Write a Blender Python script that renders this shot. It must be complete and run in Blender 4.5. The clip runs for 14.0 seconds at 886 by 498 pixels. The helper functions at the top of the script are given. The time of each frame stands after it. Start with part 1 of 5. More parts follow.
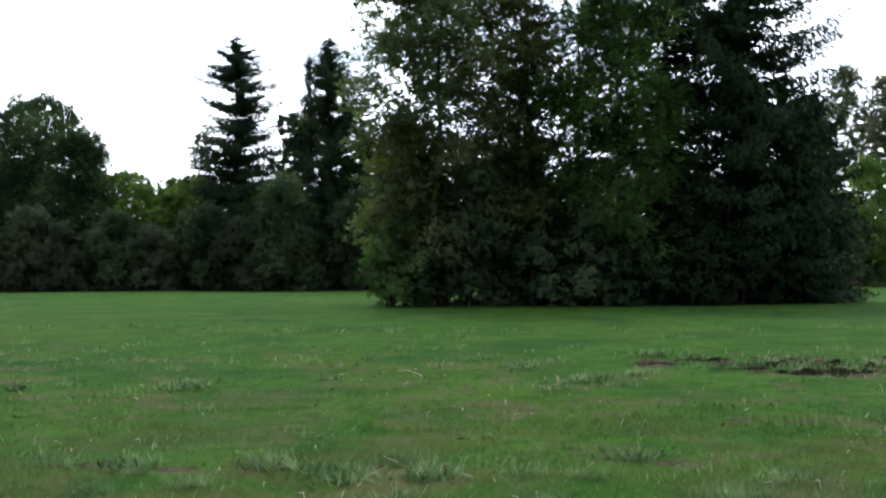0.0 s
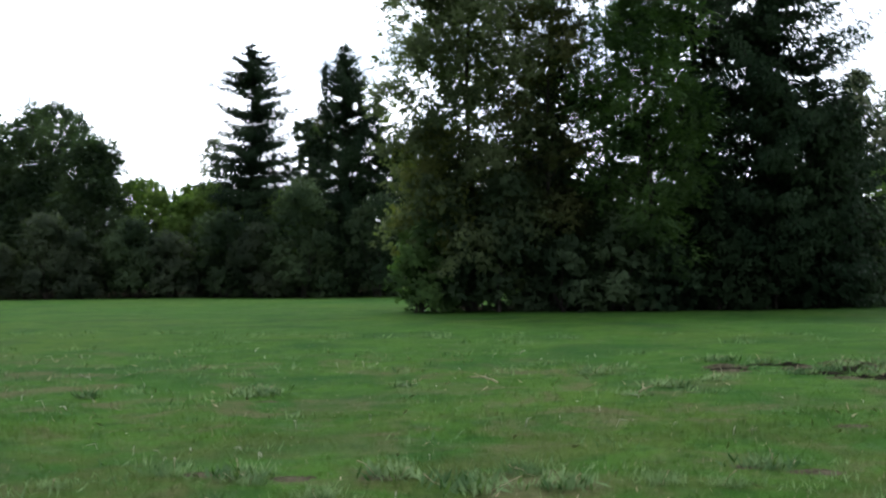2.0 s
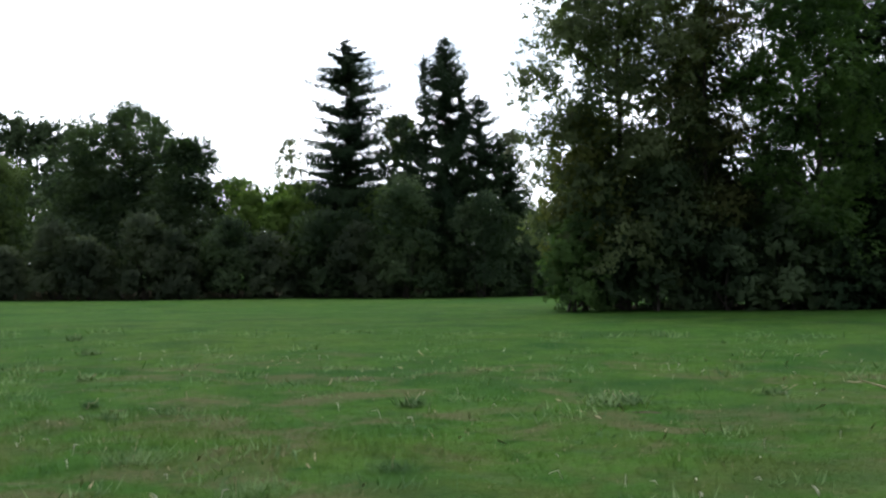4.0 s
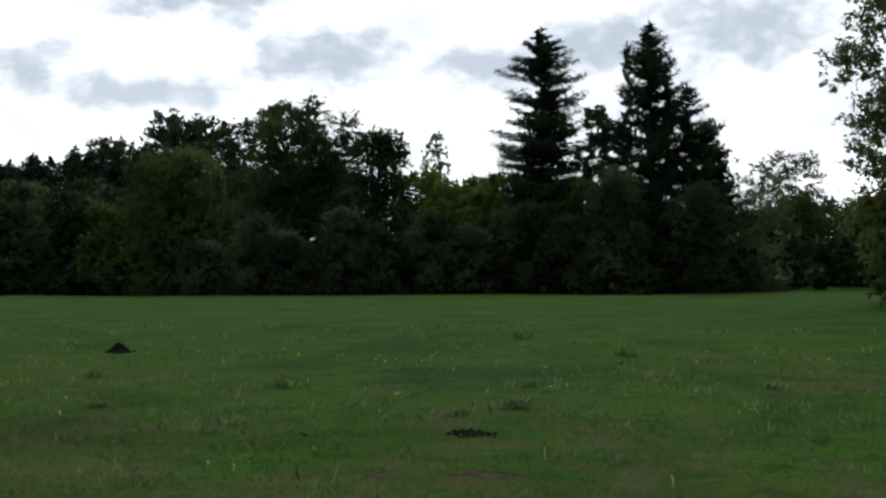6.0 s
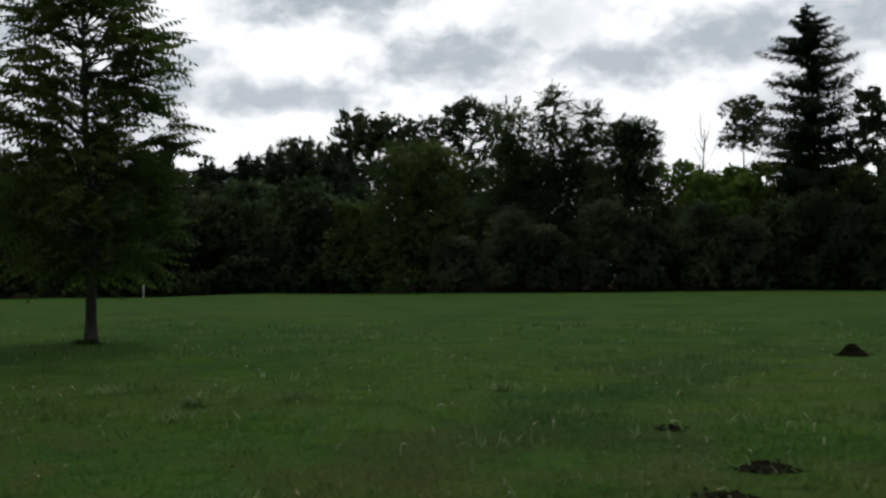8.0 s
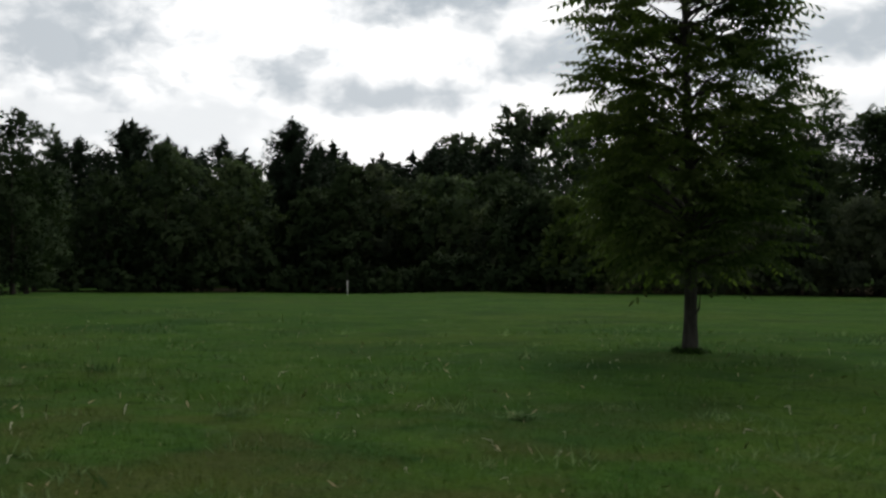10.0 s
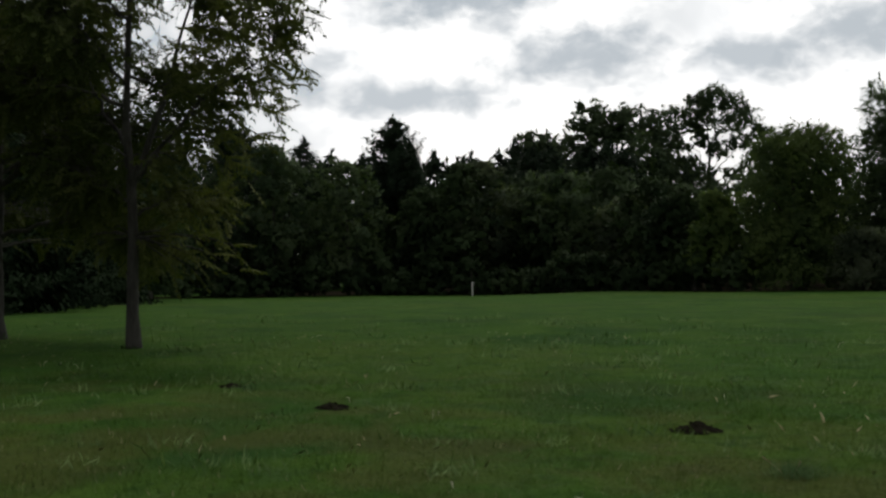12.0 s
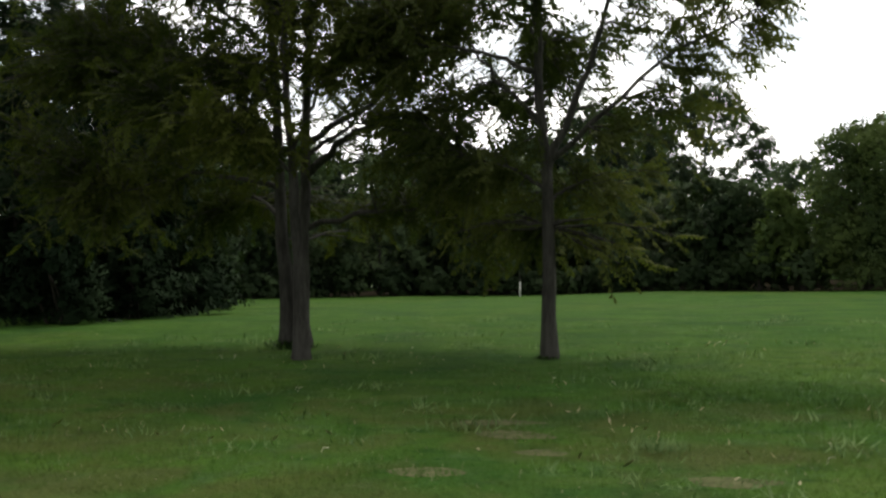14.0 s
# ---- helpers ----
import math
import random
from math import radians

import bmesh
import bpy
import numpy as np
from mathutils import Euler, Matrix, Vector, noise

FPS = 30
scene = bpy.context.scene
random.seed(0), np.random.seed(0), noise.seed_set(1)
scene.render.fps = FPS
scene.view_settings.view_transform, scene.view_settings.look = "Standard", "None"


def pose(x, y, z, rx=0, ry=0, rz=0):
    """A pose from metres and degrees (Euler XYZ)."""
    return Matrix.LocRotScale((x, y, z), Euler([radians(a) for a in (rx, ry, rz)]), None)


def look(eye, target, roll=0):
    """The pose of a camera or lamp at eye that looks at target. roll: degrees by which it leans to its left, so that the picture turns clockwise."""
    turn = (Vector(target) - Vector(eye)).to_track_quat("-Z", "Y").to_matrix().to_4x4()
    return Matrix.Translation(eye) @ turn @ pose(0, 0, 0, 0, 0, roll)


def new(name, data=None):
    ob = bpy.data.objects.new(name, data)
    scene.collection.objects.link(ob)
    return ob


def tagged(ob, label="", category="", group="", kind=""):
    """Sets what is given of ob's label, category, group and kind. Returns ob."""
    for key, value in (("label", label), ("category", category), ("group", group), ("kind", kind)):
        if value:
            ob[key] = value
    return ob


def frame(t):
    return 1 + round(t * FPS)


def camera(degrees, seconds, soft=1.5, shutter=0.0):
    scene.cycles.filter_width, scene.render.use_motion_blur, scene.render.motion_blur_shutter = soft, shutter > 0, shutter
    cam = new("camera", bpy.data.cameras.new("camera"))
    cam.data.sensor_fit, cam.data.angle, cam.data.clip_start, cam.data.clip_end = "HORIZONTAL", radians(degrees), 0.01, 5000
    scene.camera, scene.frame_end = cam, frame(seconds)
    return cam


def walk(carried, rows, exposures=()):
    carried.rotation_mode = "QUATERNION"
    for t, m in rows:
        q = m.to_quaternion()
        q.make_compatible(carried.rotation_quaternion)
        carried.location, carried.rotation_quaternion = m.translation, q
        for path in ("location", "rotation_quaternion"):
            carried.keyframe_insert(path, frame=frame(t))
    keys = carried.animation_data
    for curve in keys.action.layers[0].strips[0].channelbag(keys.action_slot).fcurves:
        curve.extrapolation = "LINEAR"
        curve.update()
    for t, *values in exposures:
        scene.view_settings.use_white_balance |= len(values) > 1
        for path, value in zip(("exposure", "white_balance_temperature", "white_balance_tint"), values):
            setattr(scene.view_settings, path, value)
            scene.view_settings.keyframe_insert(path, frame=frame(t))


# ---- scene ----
cam = camera(45.6, 14.0, soft=2.5, shutter=0.1)
PATH = [
    (0, (1.764, 1.017, 1.739), (1.512, 3.001, 1.746), -0.4),
    (0.5, (1.672, 1.014, 1.717), (1.411, 2.997, 1.73), -0.6),
    (1, (1.507, 1.045, 1.708), (1.265, 3.03, 1.724), -0.7),
    (1.5, (1.227, 1.123, 1.702), (0.975, 3.107, 1.721), -0.6),
    (2, (0.777, 1.228, 1.695), (0.516, 3.211, 1.715), -0.6),
    (2.2, (0.507, 1.321, 1.667), (0.25, 3.304, 1.689), -0.6),
    (4.3, (-3.953, 3.183, 1.489), (-4.329, 5.147, 1.516), -0.9),
    (4.5, (-4.605, 3.211, 1.497), (-4.988, 5.174, 1.525), -1.0),
    (5, (-6.348, 3.348, 1.488), (-6.802, 5.295, 1.519), -0.7),
    (5.5, (-8.341, 3.433, 1.484), (-8.847, 5.367, 1.515), -0.7),
    (6, (-10.441, 3.541, 1.478), (-10.998, 5.461, 1.499), -0.7),
    (6.2, (-11.362, 3.593, 1.476), (-11.908, 5.517, 1.499), -1.0),
    (6.5, (-12.852, 3.674, 1.452), (-13.442, 5.585, 1.477), -1.1),
    (7, (-15.32, 3.855, 1.397), (-15.984, 5.741, 1.42), -1.3),
    (7.5, (-17.696, 3.76, 1.399), (-18.431, 5.62, 1.419), -1.2),
    (8, (-20.11, 3.661, 1.383), (-20.901, 5.498, 1.406), -1.1),
    (8.5, (-22.398, 3.601, 1.363), (-23.271, 5.401, 1.381), -1.0),
    (9, (-24.703, 3.682, 1.364), (-25.616, 5.462, 1.381), -1.3),
    (9.2, (-25.579, 3.653, 1.317), (-26.507, 5.424, 1.345), -0.8),
    (11.3, (-35.016, 2.271, 1.468), (-36.031, 3.993, 1.49), -0.9),
    (11.5, (-35.919, 2.186, 1.438), (-36.921, 3.916, 1.456), -0.8),
    (12, (-38.038, 1.716, 1.432), (-39.049, 3.442, 1.459), -1.2),
    (12.5, (-39.995, 1.236, 1.46), (-40.959, 2.988, 1.497), -0.7),
    (13, (-42.327, 0.995, 1.448), (-43.326, 2.728, 1.481), -0.8),
    (13.5, (-44.646, 0.778, 1.407), (-45.589, 2.542, 1.432), -0.1),
    (14, (-46.656, 0.278, 1.519), (-47.568, 2.058, 1.544), -1.2),
]
EXPOSURES = [(0, 0.8, 5850, 10), (2.2, 0.8, 5850, 10), (4.3, 0.58, 6050, 10), (5, 0.25, 6200, 10), (5.5, -0.12, 6200, 10), (6, -0.45, 6200, 10), (6.5, -0.75, 6250, 10), (7.5, -0.75, 6350, 10), (8.5, -0.71, 6480, 10), (9, -0.55, 6550, 10), (11.5, -0.67, 6650, 10), (13, -0.5, 6700, 10), (13.5, -0.2, 6750, 10), (14, 0.48, 6800, 10)]
walk(cam, [(t, look(e, g, r)) for t, e, g, r in PATH], EXPOSURES)

# ---- sky and sun ----
SUN_AZ, SUN_EL = 20.0, 52.0  # degrees left of +y, and above the horizon


def nodes_of(tree):
    """Small helpers to write node trees in a readable way."""
    def math_node(op, a, b=0.0, c=0.0, clamp=False):
        n = tree.nodes.new("ShaderNodeMath")
        n.operation, n.use_clamp = op, clamp
        for i, v in enumerate((a, b, c)):
            if isinstance(v, (int, float)):
                n.inputs[i].default_value = v
            else:
                tree.links.new(v, n.inputs[i])
        return n.outputs[0]

    def mix(fac, a, b, blend="MIX"):
        n = tree.nodes.new("ShaderNodeMix")
        n.data_type, n.blend_type = "RGBA", blend
        for i, v in ((0, fac), (6, a), (7, b)):
            if isinstance(v, (int, float)):
                n.inputs[i].default_value = v
            elif isinstance(v, tuple):
                n.inputs[i].default_value = (*v, 1.0)
            else:
                tree.links.new(v, n.inputs[i])
        return n.outputs[2]

    def noise_tex(vec, scale, detail=3.0, rough=0.55, distort=0.0):
        n = tree.nodes.new("ShaderNodeTexNoise")
        n.inputs["Scale"].default_value, n.inputs["Detail"].default_value = scale, detail
        n.inputs["Roughness"].default_value, n.inputs["Distortion"].default_value = rough, distort
        if vec is not None:
            tree.links.new(vec, n.inputs["Vector"])
        return n.outputs["Fac"]

    def ramp(fac, lo, hi, a=0.0, b=1.0):
        n = tree.nodes.new("ShaderNodeMapRange")
        n.interpolation_type = "SMOOTHSTEP"
        tree.links.new(fac, n.inputs[0])
        for i, v in enumerate((lo, hi, a, b)):
            n.inputs[i + 1].default_value = v
        return n.outputs[0]
    return math_node, mix, noise_tex, ramp


def build_sky():
    world = bpy.data.worlds.new("overcast_sky")
    scene.world = world
    world.use_nodes = True
    tree = world.node_tree
    tree.nodes.clear()
    m, mix, noise_tex, ramp = nodes_of(tree)
    out = tree.nodes.new("ShaderNodeOutputWorld")
    back = tree.nodes.new("ShaderNodeBackground")
    clear = tree.nodes.new("ShaderNodeTexSky")
    clear.sky_type, clear.sun_disc = "NISHITA", False
    clear.sun_elevation, clear.sun_rotation = radians(SUN_EL), radians(-SUN_AZ)
    blue = mix(1.0, clear.outputs[0], (0.1, 0.1, 0.1), "MULTIPLY")
    coord = tree.nodes.new("ShaderNodeTexCoord").outputs["Generated"]
    split = tree.nodes.new("ShaderNodeSeparateXYZ")
    tree.links.new(coord, split.inputs[0])
    x, y, z = split.outputs
    az = m("MULTIPLY", m("ARCTAN2", m("MULTIPLY", x, -1.0), y), 57.2958)
    el = m("MULTIPLY", m("ARCSINE", z), 57.2958)
    flat = tree.nodes.new("ShaderNodeCombineXYZ")
    tree.links.new(m("MULTIPLY", az, 0.12), flat.inputs[0])
    tree.links.new(m("MULTIPLY", el, 0.18), flat.inputs[1])
    wisps = noise_tex(flat.outputs[0], 1.3, 5.0, 0.52, 0.5)
    billow = noise_tex(flat.outputs[0], 4.5, 4.0, 0.55, 0.3)
    shake = m("ADD", m("MULTIPLY", m("SUBTRACT", wisps, 0.5), 1.3), m("MULTIPLY", m("SUBTRACT", billow, 0.5), 1.5))
    # the grey undersides of the clouds over the trees: azimuth, elevation, half width, half height, depth
    grey = None
    for a0, e0, ra, re, depth in ((29.5, 14.4, 5.6, 2.0, 1.0), (21.6, 10.8, 4.6, 2.0, 0.95), (17.0, 12.6, 3.6, 2.0, 0.6), (13.6, 10.4, 4.4, 1.6, 0.95), (8.4, 11.4, 5.0, 2.2, 0.95), (0.0, 11.9, 5.4, 2.4, 0.95), (37.8, 9.8, 3.4, 1.8, 0.95), (32.2, 8.9, 5.2, 1.1, 0.9), (42.0, 7.2, 7.5, 2.8, 0.6), (48.4, 11.2, 6.5, 3.2, 0.95), (49.5, 7.4, 7.0, 2.4, 0.6), (4.6, 7.6, 4.0, 2.4, 0.6), (-5.5, 7.6, 4.0, 3.0, 0.55), (-16.5, 11.0, 5.0, 5.0, 0.65), (28.0, 12.7, 2.6, 0.7, 0.6)):
        da, de = m("DIVIDE", m("SUBTRACT", az, a0), ra * 1.35), m("DIVIDE", m("SUBTRACT", el, e0), re * 1.25)
        d = m("ADD", m("SQRT", m("ADD", m("MULTIPLY", da, da), m("MULTIPLY", de, de))), shake)
        one = m("MULTIPLY", ramp(d, 0.1, 1.38, 1.0, 0.0), depth)
        grey = one if grey is None else m("MAXIMUM", grey, one)
    high = m("MULTIPLY", ramp(noise_tex(coord, 3.2, 6.0, 0.6, 0.3), 0.46, 0.66), ramp(el, 15.0, 26.0))
    grey = m("MAXIMUM", grey, m("MULTIPLY", high, 0.8))
    # thick cloud overhead and behind, a bright break low down in front
    grey = m("MAXIMUM", grey, m("MULTIPLY", ramp(wisps, 0.46, 0.68), 0.22))
    bright = m("ADD", 0.51, m("MULTIPLY", m("MULTIPLY", ramp(y, -0.1, 0.7), ramp(el, 80.0, 22.0)), 1.6))
    white = mix(1.0, (1.0, 1.0, 1.0), bright, "MULTIPLY")
    cloud = mix(grey, white, mix(1.0, white, (0.345, 0.388, 0.43), "MULTIPLY"))
    cover = ramp(noise_tex(coord, 4.5, 4.0), 0.30, 0.42)
    tree.links.new(mix(m("MAXIMUM", cover, grey), mix(0.75, blue, white), cloud), back.inputs[0])
    back.inputs[1].default_value = 1.0
    tree.links.new(back.outputs[0], out.inputs[0])


build_sky()
sun = new("sun", bpy.data.lights.new("sun", "SUN"))
sun.data.energy, sun.data.angle, sun.data.color = 1.3, radians(12), (1.0, 0.95, 0.86)
a, e = radians(SUN_AZ), radians(SUN_EL)
sun.matrix_world = look((-math.sin(a) * math.cos(e) * 60, math.cos(a) * math.cos(e) * 60, math.sin(e) * 60), (0, 0, 0))


# ---- materials ----
def material(name):
    mat = bpy.data.materials.new(name)
    mat.use_nodes = True
    return mat, mat.node_tree, mat.node_tree.nodes["Principled BSDF"], nodes_of(mat.node_tree)


def leaf_material(name, dark, light, rough=0.8, glow=0.25, patch=0.35, sheen=0.08):
    """Leaves: colour by leaf and by patch of the crown, some light passes through."""
    mat, tree, bsdf, (m, mix, noise_tex, ramp) = material(name)
    geo = tree.nodes.new("ShaderNodeNewGeometry")
    info = tree.nodes.new("ShaderNodeObjectInfo")
    place = geo.outputs["Position"]
    fac = m("ADD", m("MULTIPLY", geo.outputs["Random Per Island"], 0.22), m("MULTIPLY", ramp(noise_tex(place, patch, 3.0), 0.35, 0.65), 0.82))
    fac = m("ADD", m("SUBTRACT", fac, 0.1), m("MULTIPLY", m("SUBTRACT", info.outputs["Random"], 0.5), 0.3), clamp=True)
    col = mix(fac, dark, light)
    tree.links.new(col, bsdf.inputs["Base Color"])
    bsdf.inputs["Roughness"].default_value = rough
    bsdf.inputs["Specular IOR Level"].default_value = sheen
    thin = tree.nodes.new("ShaderNodeBsdfTranslucent")
    tree.links.new(mix(1.0, col, (1.0, 1.15, 0.55), "MULTIPLY"), thin.inputs[0])
    both = tree.nodes.new("ShaderNodeMixShader")
    both.inputs[0].default_value = glow
    tree.links.new(bsdf.outputs[0], both.inputs[1])
    tree.links.new(thin.outputs[0], both.inputs[2])
    tree.links.new(both.outputs[0], tree.nodes["Material Output"].inputs[0])
    return mat


def rough_material(name, a, b, scale, bump=0.4, rough=0.9, stretch=(1, 1, 1), sheen=0.2):
    """Bark, soil and the like: two-scale mottling and relief."""
    mat, tree, bsdf, (m, mix, noise_tex, ramp) = material(name)
    coord = tree.nodes.new("ShaderNodeTexCoord").outputs["Object"]
    mapping = tree.nodes.new("ShaderNodeMapping")
    mapping.inputs["Scale"].default_value = stretch
    tree.links.new(coord, mapping.inputs[0])
    fine, coarse = noise_tex(mapping.outputs[0], scale, 5.0, 0.65), noise_tex(mapping.outputs[0], scale * 0.17, 3.0)
    tree.links.new(mix(ramp(m("ADD", m("MULTIPLY", fine, 0.6), m("MULTIPLY", coarse, 0.4)), 0.36, 0.64), a, b), bsdf.inputs["Base Color"])
    bsdf.inputs["Roughness"].default_value = rough
    bsdf.inputs["Specular IOR Level"].default_value = sheen
    relief = tree.nodes.new("ShaderNodeBump")
    relief.inputs["Strength"].default_value, relief.inputs["Distance"].default_value = bump, 0.03
    tree.links.new(fine, relief.inputs["Height"])
    tree.links.new(relief.outputs[0], bsdf.inputs["Normal"])
    return mat


def meadow_colour(tree, tools):
    """The colour of the meadow by place: lush, yellowed and worn patches."""
    m, mix, noise_tex, ramp = tools
    place = tree.nodes.new("ShaderNodeNewGeometry").outputs["Position"]
    where = tree.nodes.new("ShaderNodeSeparateXYZ")
    tree.links.new(place, where.inputs[0])
    wide, mid, small = noise_tex(place, 0.11, 4.0), noise_tex(place, 0.55, 4.0, 0.6, 0.5), noise_tex(place, 2.6, 4.0, 0.65)
    col = mix(ramp(mid, 0.34, 0.66), (0.034, 0.093, 0.014), (0.059, 0.124, 0.019))
    col = mix(m("MULTIPLY", ramp(wide, 0.45, 0.66), 0.45), col, (0.080, 0.122, 0.020))
    col = mix(m("MULTIPLY", ramp(small, 0.48, 0.70), 0.85), col, (0.020, 0.061, 0.011))
    col = mix(m("MULTIPLY", ramp(noise_tex(place, 1.7, 5.0, 0.7, 0.6), 0.52, 0.72), 0.55), col, (0.077, 0.133, 0.053))
    # darker, lusher pools and an olive, drier strip by the track
    col = mix(m("MULTIPLY", ramp(noise_tex(place, 0.38, 3.0, 0.5, 0.6), 0.50, 0.66), 0.6), col, (0.021, 0.062, 0.016))
    olive = m("MULTIPLY", ramp(noise_tex(place, 0.75, 4.0, 0.6, 0.5), 0.42, 0.62), ramp(where.outputs[1], 15.0, 8.5))
    col = mix(m("MULTIPLY", olive, 0.6), col, (0.078, 0.080, 0.026))
    worn = m("MULTIPLY", ramp(noise_tex(place, 0.9, 5.0, 0.65, 0.8), 0.46, 0.66), ramp(noise_tex(place, 0.21, 3.0), 0.34, 0.52))
    # thin, trampled grass towards the copse
    worn = m("MULTIPLY", worn, m("ADD", 0.18, m("MULTIPLY", m("MULTIPLY", ramp(where.outputs[0], -24.0, -8.0), ramp(where.outputs[1], 22.0, 16.0)), 0.62)))
    return mix(worn, col, (0.107, 0.099, 0.051)), place


def ground_material():
    mat, tree, bsdf, tools = material("meadow_ground")
    m, mix, noise_tex, ramp = tools
    col, place = meadow_colour(tree, tools)
    fine = noise_tex(place, 21.0, 5.0, 0.7)
    col = mix(m("MULTIPLY", ramp(fine, 0.40, 0.72), 0.5), col, (0.015, 0.044, 0.011))
    tree.links.new(col, bsdf.inputs["Base Color"])
    bsdf.inputs["Roughness"].default_value, bsdf.inputs["Specular IOR Level"].default_value = 0.95, 0.02
    relief = tree.nodes.new("ShaderNodeBump")
    relief.inputs["Strength"].default_value, relief.inputs["Distance"].default_value = 0.7, 0.05
    tree.links.new(m("ADD", fine, noise_tex(place, 4.0, 4.0)), relief.inputs["Height"])
    tree.links.new(relief.outputs[0], bsdf.inputs["Normal"])
    return mat


def blade_material():
    mat, tree, bsdf, tools = material("grass_blade")
    m, mix, noise_tex, ramp = tools
    col, _ = meadow_colour(tree, tools)
    own = tree.nodes.new("ShaderNodeNewGeometry").outputs["Random Per Island"]
    col = mix(m("MULTIPLY", own, 0.35), col, (0.070, 0.141, 0.027))
    col = mix(m("MULTIPLY", m("GREATER_THAN", own, 0.97), 0.6), col, (0.221, 0.205, 0.128))
    tree.links.new(col, bsdf.inputs["Base Color"])
    bsdf.inputs["Roughness"].default_value, bsdf.inputs["Specular IOR Level"].default_value = 0.8, 0.03
    return mat


M_GROUND, M_BLADE = ground_material(), blade_material()
M_BARK = rough_material("grey_bark", (0.023, 0.023, 0.020), (0.064, 0.063, 0.056), 16.0, 0.9, stretch=(1, 1, 0.22))
M_BARK_DARK = rough_material("dark_bark", (0.022, 0.020, 0.017), (0.062, 0.056, 0.048), 12.0, 0.8, stretch=(1, 1, 0.3))
M_DEADWOOD = rough_material("bleached_wood", (0.16, 0.145, 0.125), (0.30, 0.28, 0.25), 10.0, 0.4, stretch=(1, 1, 0.3))
M_SOIL = rough_material("dark_soil", (0.010, 0.010, 0.007), (0.023, 0.021, 0.015), 18.0, 1.0, sheen=0.0)
# litter colour darkened to paint in the shade under hedge and copse
M_UNDERSHADE = rough_material("undershade_litter", (0.012, 0.011, 0.008), (0.036, 0.031, 0.021), 5.0, 0.8, sheen=0.0)
M_EARTH = rough_material("dry_earth", (0.030, 0.027, 0.017), (0.098, 0.089, 0.058), 14.0, 0.9, sheen=0.0)
M_PALE = rough_material("bleached_stalk", (0.42, 0.44, 0.30), (0.62, 0.62, 0.48), 40.0, 0.1, sheen=0.0)
M_THATCH = rough_material("dry_thatch", (0.060, 0.075, 0.032), (0.128, 0.132, 0.068), 22.0, 0.6, sheen=0.0)
M_STRAW = rough_material("straw", (0.28, 0.24, 0.13), (0.45, 0.40, 0.26), 30.0, 0.2)
M_WHITE = rough_material("weathered_white_paint", (0.60, 0.60, 0.57), (0.80, 0.80, 0.78), 9.0, 0.1, 0.6)
M_NEEDLE = leaf_material("spruce_needles", (0.014, 0.029, 0.014), (0.038, 0.064, 0.029), 0.8, 0.06)
# darker copy of the spruce needles, with deep shade put into the colour
M_NEEDLE_SHADED = leaf_material("shaded_spruce_needles", (0.009, 0.018, 0.009), (0.024, 0.040, 0.019), 0.9, 0.03, sheen=0.02)
M_NEEDLE_FAR = leaf_material("far_spruce_needles", (0.013, 0.025, 0.014), (0.029, 0.050, 0.026), 0.8, 0.06)
M_HEDGE = leaf_material("hedge_leaves", (0.044, 0.062, 0.041), (0.128, 0.158, 0.100), 0.8, 0.4)
M_GREEN = leaf_material("green_leaves", (0.040, 0.068, 0.034), (0.106, 0.150, 0.074), 0.8, 0.28)
M_DARKGREEN = leaf_material("dark_green_leaves", (0.034, 0.057, 0.031), (0.102, 0.145, 0.076), 0.8, 0.34)
M_WILLOW = leaf_material("willow_leaves", (0.044, 0.078, 0.026), (0.122, 0.178, 0.052), 0.8, 0.35)
M_CROWN = leaf_material("bright_willow_leaves", (0.042, 0.072, 0.027), (0.118, 0.166, 0.052), 0.8, 0.35)
M_YELLOW = leaf_material("yellow_green_leaves", (0.085, 0.150, 0.036), (0.185, 0.270, 0.070), 0.8, 0.45)
M_ALDER = leaf_material("alder_leaves", (0.019, 0.036, 0.016), (0.058, 0.092, 0.040), 0.8, 0.15)
M_WALNUT = leaf_material("walnut_leaves", (0.042, 0.058, 0.017), (0.112, 0.125, 0.036), 0.8, 0.3)
M_WALNUT_GREEN = leaf_material("young_walnut_leaves", (0.044, 0.074, 0.022), (0.118, 0.160, 0.046), 0.8, 0.4)
M_WALNUT_OLD = leaf_material("old_walnut_leaves", (0.031, 0.046, 0.010), (0.092, 0.106, 0.023), 0.8, 0.25)
M_BRONZE = leaf_material("bronzed_leaves", (0.049, 0.061, 0.023), (0.123, 0.133, 0.046), 0.8, 0.2)
M_OLIVE = leaf_material("olive_yellow_leaves", (0.085, 0.105, 0.030), (0.185, 0.205, 0.060), 0.8, 0.42)
M_ASPEN = leaf_material("aspen_leaves", (0.095, 0.115, 0.070), (0.230, 0.250, 0.170), 0.8, 0.42)
M_TUFT = leaf_material("long_grass", (0.018, 0.045, 0.010), (0.045, 0.100, 0.020), 0.8, 0.15, 2.0)
M_COPSE = leaf_material("copse_leaves", (0.050, 0.072, 0.034), (0.138, 0.172, 0.080), 0.8, 0.40)
M_FRESH = leaf_material("fresh_green_leaves", (0.044, 0.080, 0.031), (0.142, 0.236, 0.078), 0.8, 0.5)
M_WEED = leaf_material("weed_leaves", (0.046, 0.096, 0.032), (0.182, 0.265, 0.112), 0.8, 0.25, 2.0)


